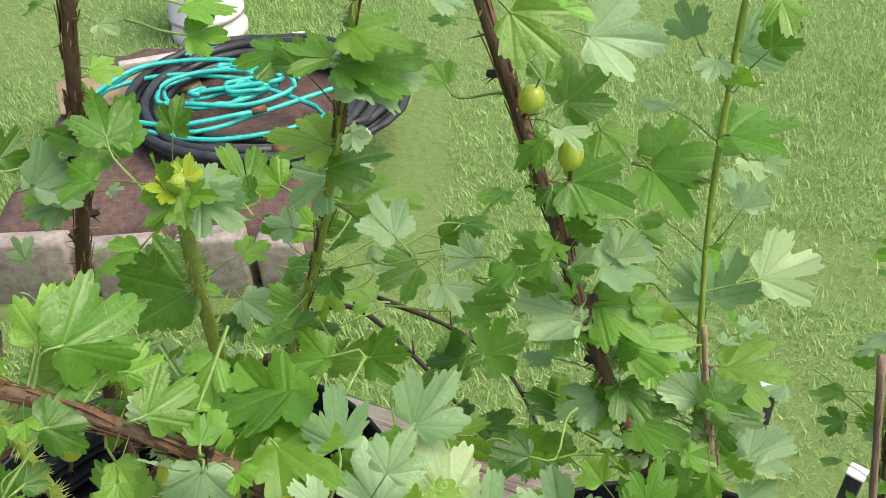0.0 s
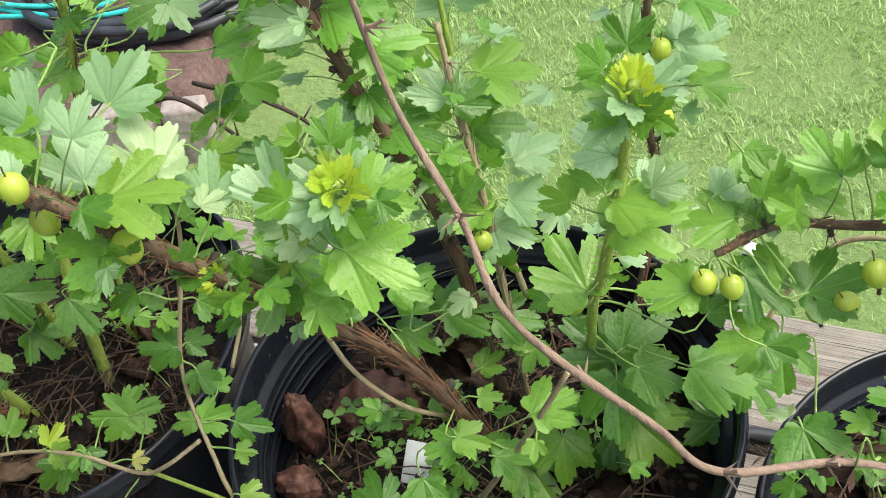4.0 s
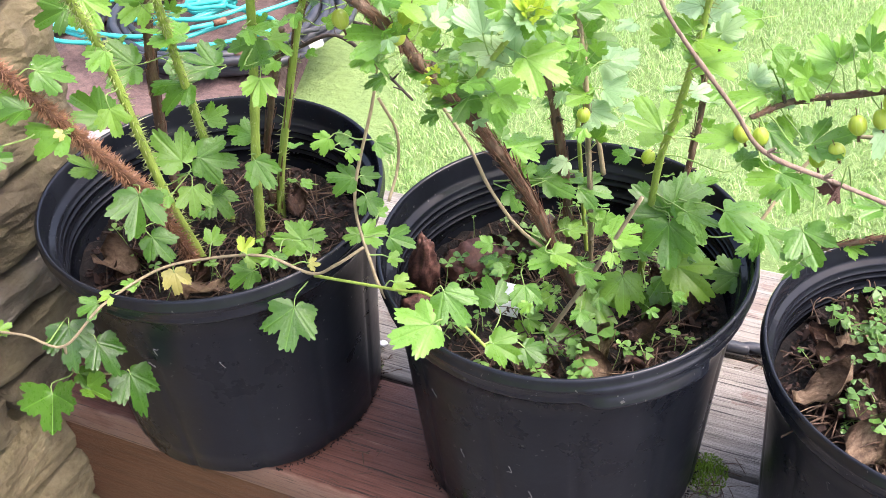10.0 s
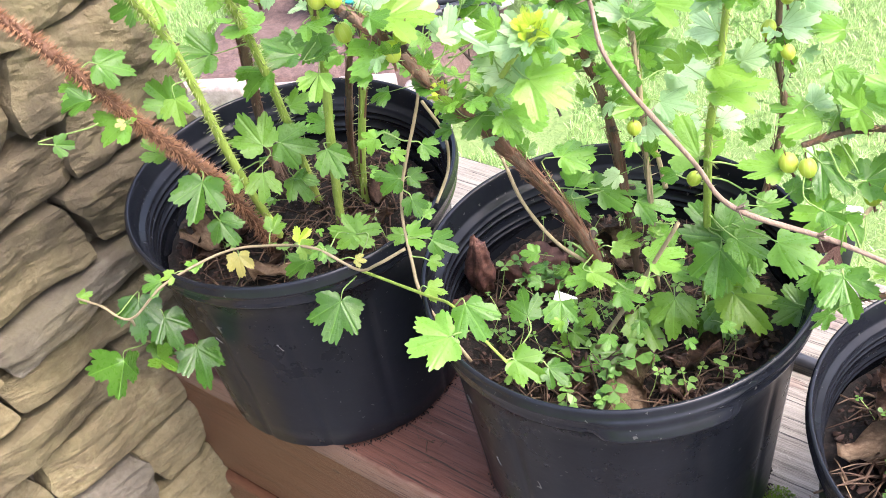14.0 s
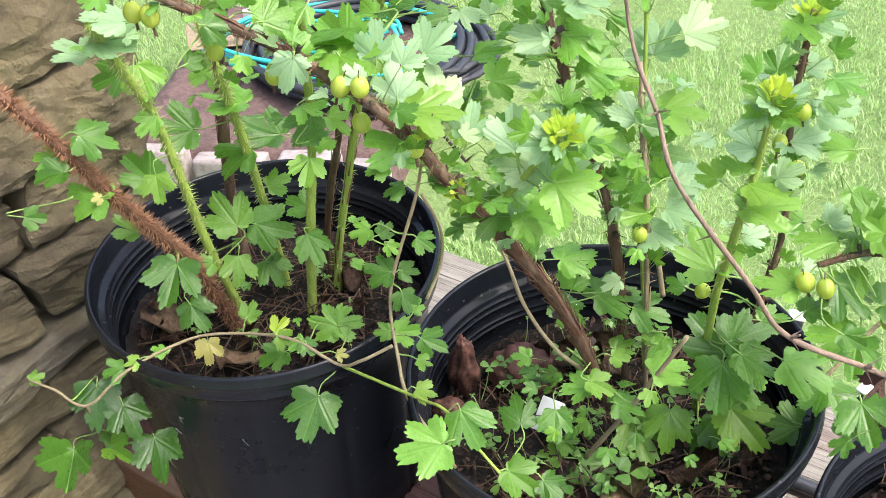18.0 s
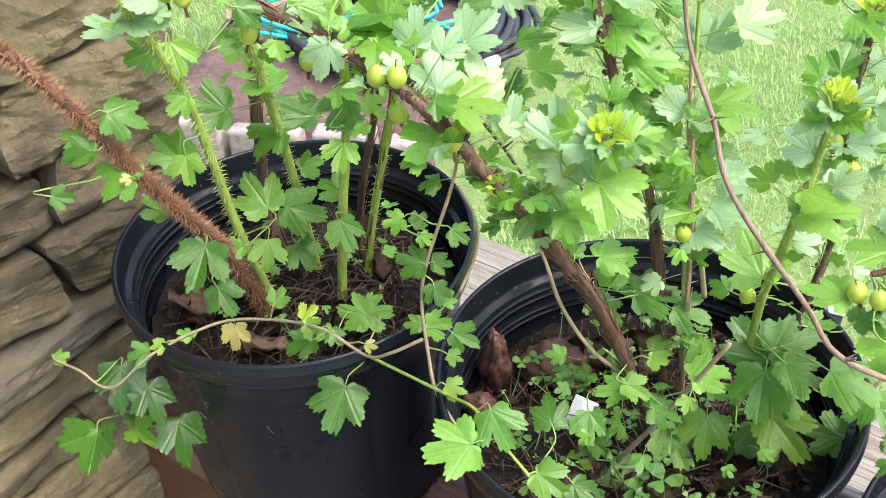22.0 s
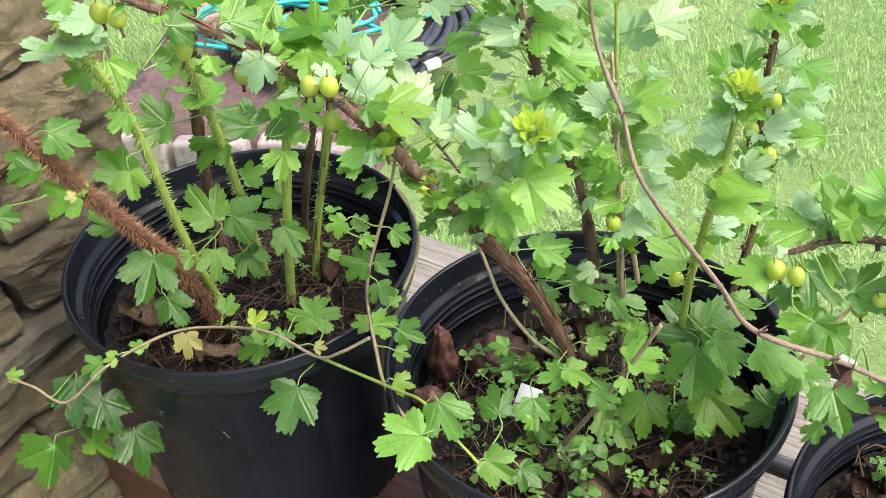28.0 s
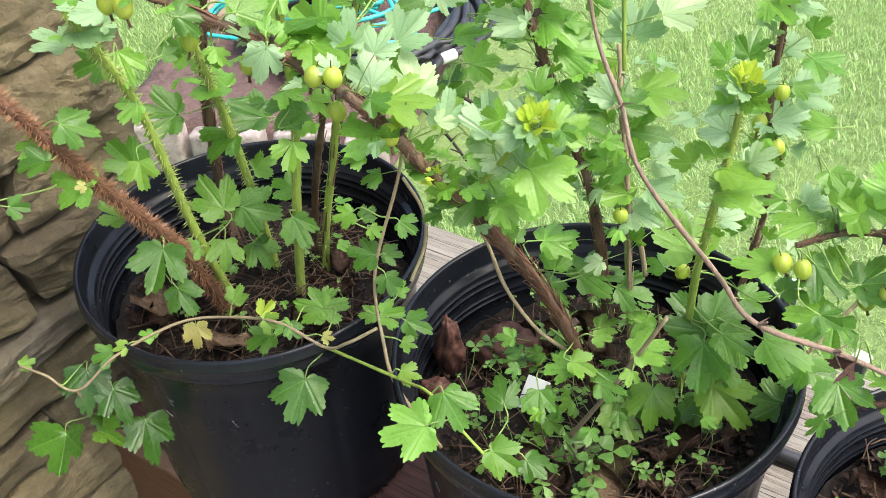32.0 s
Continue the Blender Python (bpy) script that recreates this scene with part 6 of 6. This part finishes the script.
for cx, cy, n_ in ((0.085, 0.275, 30), (0.075, 0.245, 14), (-0.255, 0.315, 22), (-0.215, 0.20, 12), (0.09, 0.44, 16)):
    for _ in range(n_):
        p = Vector((cx + rl.gauss(0, 0.012), cy + rl.gauss(0, 0.014), 0.0008))
        d = Vector((rl.uniform(-1, 1), rl.uniform(-1, 1), rl.uniform(0, 0.08))).normalized() * rl.uniform(0.002, 0.010)
        tube(bm, [p - d, p + Vector((0, 0, rl.uniform(0, 0.001))), p + d], rl.uniform(0.0003, 0.0008), 0.0003, 4)
for (cx, cy), r0_ in ((POTS[0], BASE), (POTS[1], BASE), (POTS[2], BASE * 0.9)):
    for _ in range(260):
        a, r = rl.uniform(-2.6, 0.6), r0_ - 0.001 + abs(rl.gauss(0, 0.0018))
        p = Vector((cx + r * math.cos(a), cy + r * math.sin(a), 0.0007))
        if p.y < EDGE + 0.004:
            continue
        d = Vector((rl.uniform(-1, 1), rl.uniform(-1, 1), rl.uniform(0, 0.4))).normalized() * rl.uniform(0.0004, 0.0013)
        tube(bm, [p - d, p, p + d], rl.uniform(0.0004, 0.0011), 0.0004, 4, slot=1)
tagged(new("deck_litter", mesh_of("deck_litter", bm, STRAW, SOIL)), "scattered bits of straw and bark on the boards", "litter", kind="stuff")
label = new("plant_label", mesh_of("plant_label", box(bmesh.new(), (-0.009, -0.0005, -0.02), (0.009, 0.0005, 0.006), 0.0005), LABEL))
label.matrix_world = pose(-0.092, 0.266, 0.184, -48, 8, 8)
tagged(label, "small blank white plastic plant label stuck in the soil", "plant label")
lump("stone_chip", "tiny white chip lying on the deck board", "chip", (-0.263, 0.337, 0.0015), (0.006, 0.004, 0.002), LABEL, 3, (0, 0, 35))
drip = new("drip_line", mesh_of("drip_line", tube(bmesh.new(), spline([(-0.15, 0.452, 0.006), (0.06, 0.446, 0.007), (0.12, 0.452, 0.007), (0.5, 0.45, 0.006)], 6), 0.006, 0.006, 8), PIPE))
tagged(drip, "black drip line lying along a deck joint", "pipe")

# ---- yard behind ----
bed = thing("raised_bed", "low earth bed edged with pale pinkish stones", "garden bed", (-1.45, 1.55, LAWN))
bed.rotation_euler = (0, 0, radians(25))
bm = bmesh.new()
rows = [[bm.verts.new((-0.46 + 0.78 * i / 24 - 0.10 * (1 - j / 24) * i / 24, -0.40 + 0.86 * j / 24, (0.125 if 0 < i < 24 and 0 < j < 24 else -0.02) + 0.02 * noise.noise(Vector((i * 0.5, j * 0.5, 2))))) for i in range(25)] for j in range(25)]
for a, b in zip(rows, rows[1:]):
    for i in range(24):
        bm.faces.new((a[i], a[i + 1], b[i + 1], b[i]))
part("soil", bm, EARTH_RED, bed, "dry red-brown earth")
for x0, x1, top in ((-0.47, -0.24, 0.150), (-0.22, -0.05, 0.138), (-0.02, 0.12, 0.146), (0.14, 0.23, 0.132)):
    bm = box(bmesh.new(), (x0, -0.44, -0.02), (x1, -0.385, top), 0.010, 2)
    for w in bm.verts:
        w.co += Vector((0, 0.008, 0.006)) * noise.noise(w.co * 14 + Vector((x0 * 9, 0, 0)))
    part("edging_stone", bm, EDGING, bed, "pale pinkish edging stone")
plank = new("white_batten", mesh_of("white_batten", box(bmesh.new(), (-0.24, -0.012, 0), (0.24, 0.012, 0.018), 0.003, 1), WHITE))
plank.matrix_world = pose(-1.69, 1.83, -0.455, 0, 4, 48)
tagged(plank, "thin white painted batten lying on the bed", "batten")
sheet = new("cardboard_sheet", mesh_of("cardboard_sheet", box(bmesh.new(), (-0.17, -0.08, 0), (0.17, 0.08, 0.006), 0.002, 1), CARD))
sheet.matrix_world = pose(-1.80, 1.62, -0.46, 2, 3, 48)
tagged(sheet, "crumpled tan cardboard sheet beside the hose", "cardboard")


def coil(name, label, centre, rx, ry, turns, r, mat, seed, wild=0.05, turn=0.0):
    """A loose pile of loops: every turn has a size and a middle of its own."""
    q = random.Random(seed)
    pts = []
    for i in range(turns):
        k_, dx, dy, ph = 1 + q.uniform(-wild, wild), q.uniform(-wild, wild) * rx * 0.6, q.uniform(-wild, wild) * ry * 0.8, q.uniform(-0.3, 0.3)
        for j in range(8):
            a = j / 8 * 2 * math.pi + ph
            pts.append((dx + rx * k_ * math.cos(a), dy + ry * k_ * math.sin(a) * (1 + 0.3 * wild * math.sin(2 * a + i)), r + 0.45 * r * i + q.uniform(0, r)))
    bm = tube(bmesh.new(), spline(pts, 4), r, r, 8)
    ob = thing(name, label, "hose", centre)
    ob.rotation_euler = (0, 0, radians(turn))
    part("tubing", bm, mat, ob)
    end = Vector(pts[-1])
    bm = tube(bmesh.new(), [end, end + Vector((0.012, 0.004, 0)), end + Vector((0.030, 0.010, 0))], r * 1.35, r * 1.5, 10)
    part("coupling", bm, CALYX, ob, "brown hose coupling")
    return ob


coil("irrigation_pipe", "coil of black plastic irrigation pipe on the bed", (-1.41, 1.66, -0.475), 0.29, 0.26, 11, 0.011, PIPE, 4, 0.14)
coil("garden_hose", "tangled teal garden hose lying on a black coil", (-1.52, 1.63, -0.43), 0.17, 0.10, 11, 0.0058, TEAL, 12, 0.95, 35)
tape = new("white_tape", mesh_of("white_tape", tube(bmesh.new(), [Vector((-0.02, 0, 0)), Vector((0, 0.001, 0)), Vector((0.02, 0, 0))], 0.014, 0.014, 8), LABEL))
tape.matrix_world = pose(-1.115, 1.60, -0.445, 0, 0, 70)
tagged(tape, "white tape wrapped round the black pipe coil", "tape")


def pail(x, y, z):
    p = thing("pail", "upside-down pale grey plastic pail on the lawn", "pail", (x, y, z))
    bm = bmesh.new()
    lathe(bm, [(0.112, 0.0), (0.114, 0.02), (0.108, 0.022), (0.098, 0.34), (0.092, 0.35), (0.02, 0.352), (0.001, 0.352)], 48)
    part("body", bm, PAIL, p)
    bm = bmesh.new()
    lathe(bm, [(0.1075, 0.06), (0.112, 0.062), (0.112, 0.075), (0.107, 0.077)], 48)
    part("band", bm, PAIL, p)


pail(-1.99, 2.16, LAWN)


def stake(x, y, top, turn):
    st = thing("stake", "black plastic stake with a pale cap standing in the lawn", "stake", (x, y, LAWN), "stakes in the lawn")
    st.rotation_euler = (radians(-4), radians(5), radians(turn))
    bm = box(bmesh.new(), (-0.012, -0.012, -0.03), (0.012, 0.012, top - LAWN - 0.006), 0.002, 1)
    part("shaft", bm, PIPE, st)
    bm = box(bmesh.new(), (-0.0135, -0.0135, top - LAWN - 0.0065), (0.0135, 0.0135, top - LAWN), 0.002, 1)
    part("cap", bm, LABEL, st, "pale plastic cap")


stake(-0.145, 1.18, -0.44, 20)
stake(0.0, 1.07, -0.44, -10)


def dead_branch(points, r):
    """A dry forked twig lying over the pot's far side."""
    run = spline(points, 6)
    bm = tube(bmesh.new(), run, r, r * 0.6, 6, 0.3)
    for i in range(2, len(run) - 1, 2):
        d = Vector((rnd.uniform(-1, 1), rnd.uniform(-1, 1), rnd.uniform(0, 1))).normalized()
        tube(bm, [run[i], run[i] + d * rnd.uniform(0.006, 0.014)], r * 0.5, r * 0.25, 4)
    ob = part("dead_twig", bm, BARK_DARK, one, "dry dark forked twig")
    ob.location = -one.location
    return ob


dead_branch([(-0.372, 0.424, 0.272), (-0.320, 0.424, 0.296), (-0.275, 0.420, 0.271), (-0.24, 0.41, 0.25)], 0.0022)
dead_branch([(-0.300, 0.424, 0.312), (-0.244, 0.420, 0.308), (-0.207, 0.420, 0.286), (-0.17, 0.40, 0.25)], 0.0018)
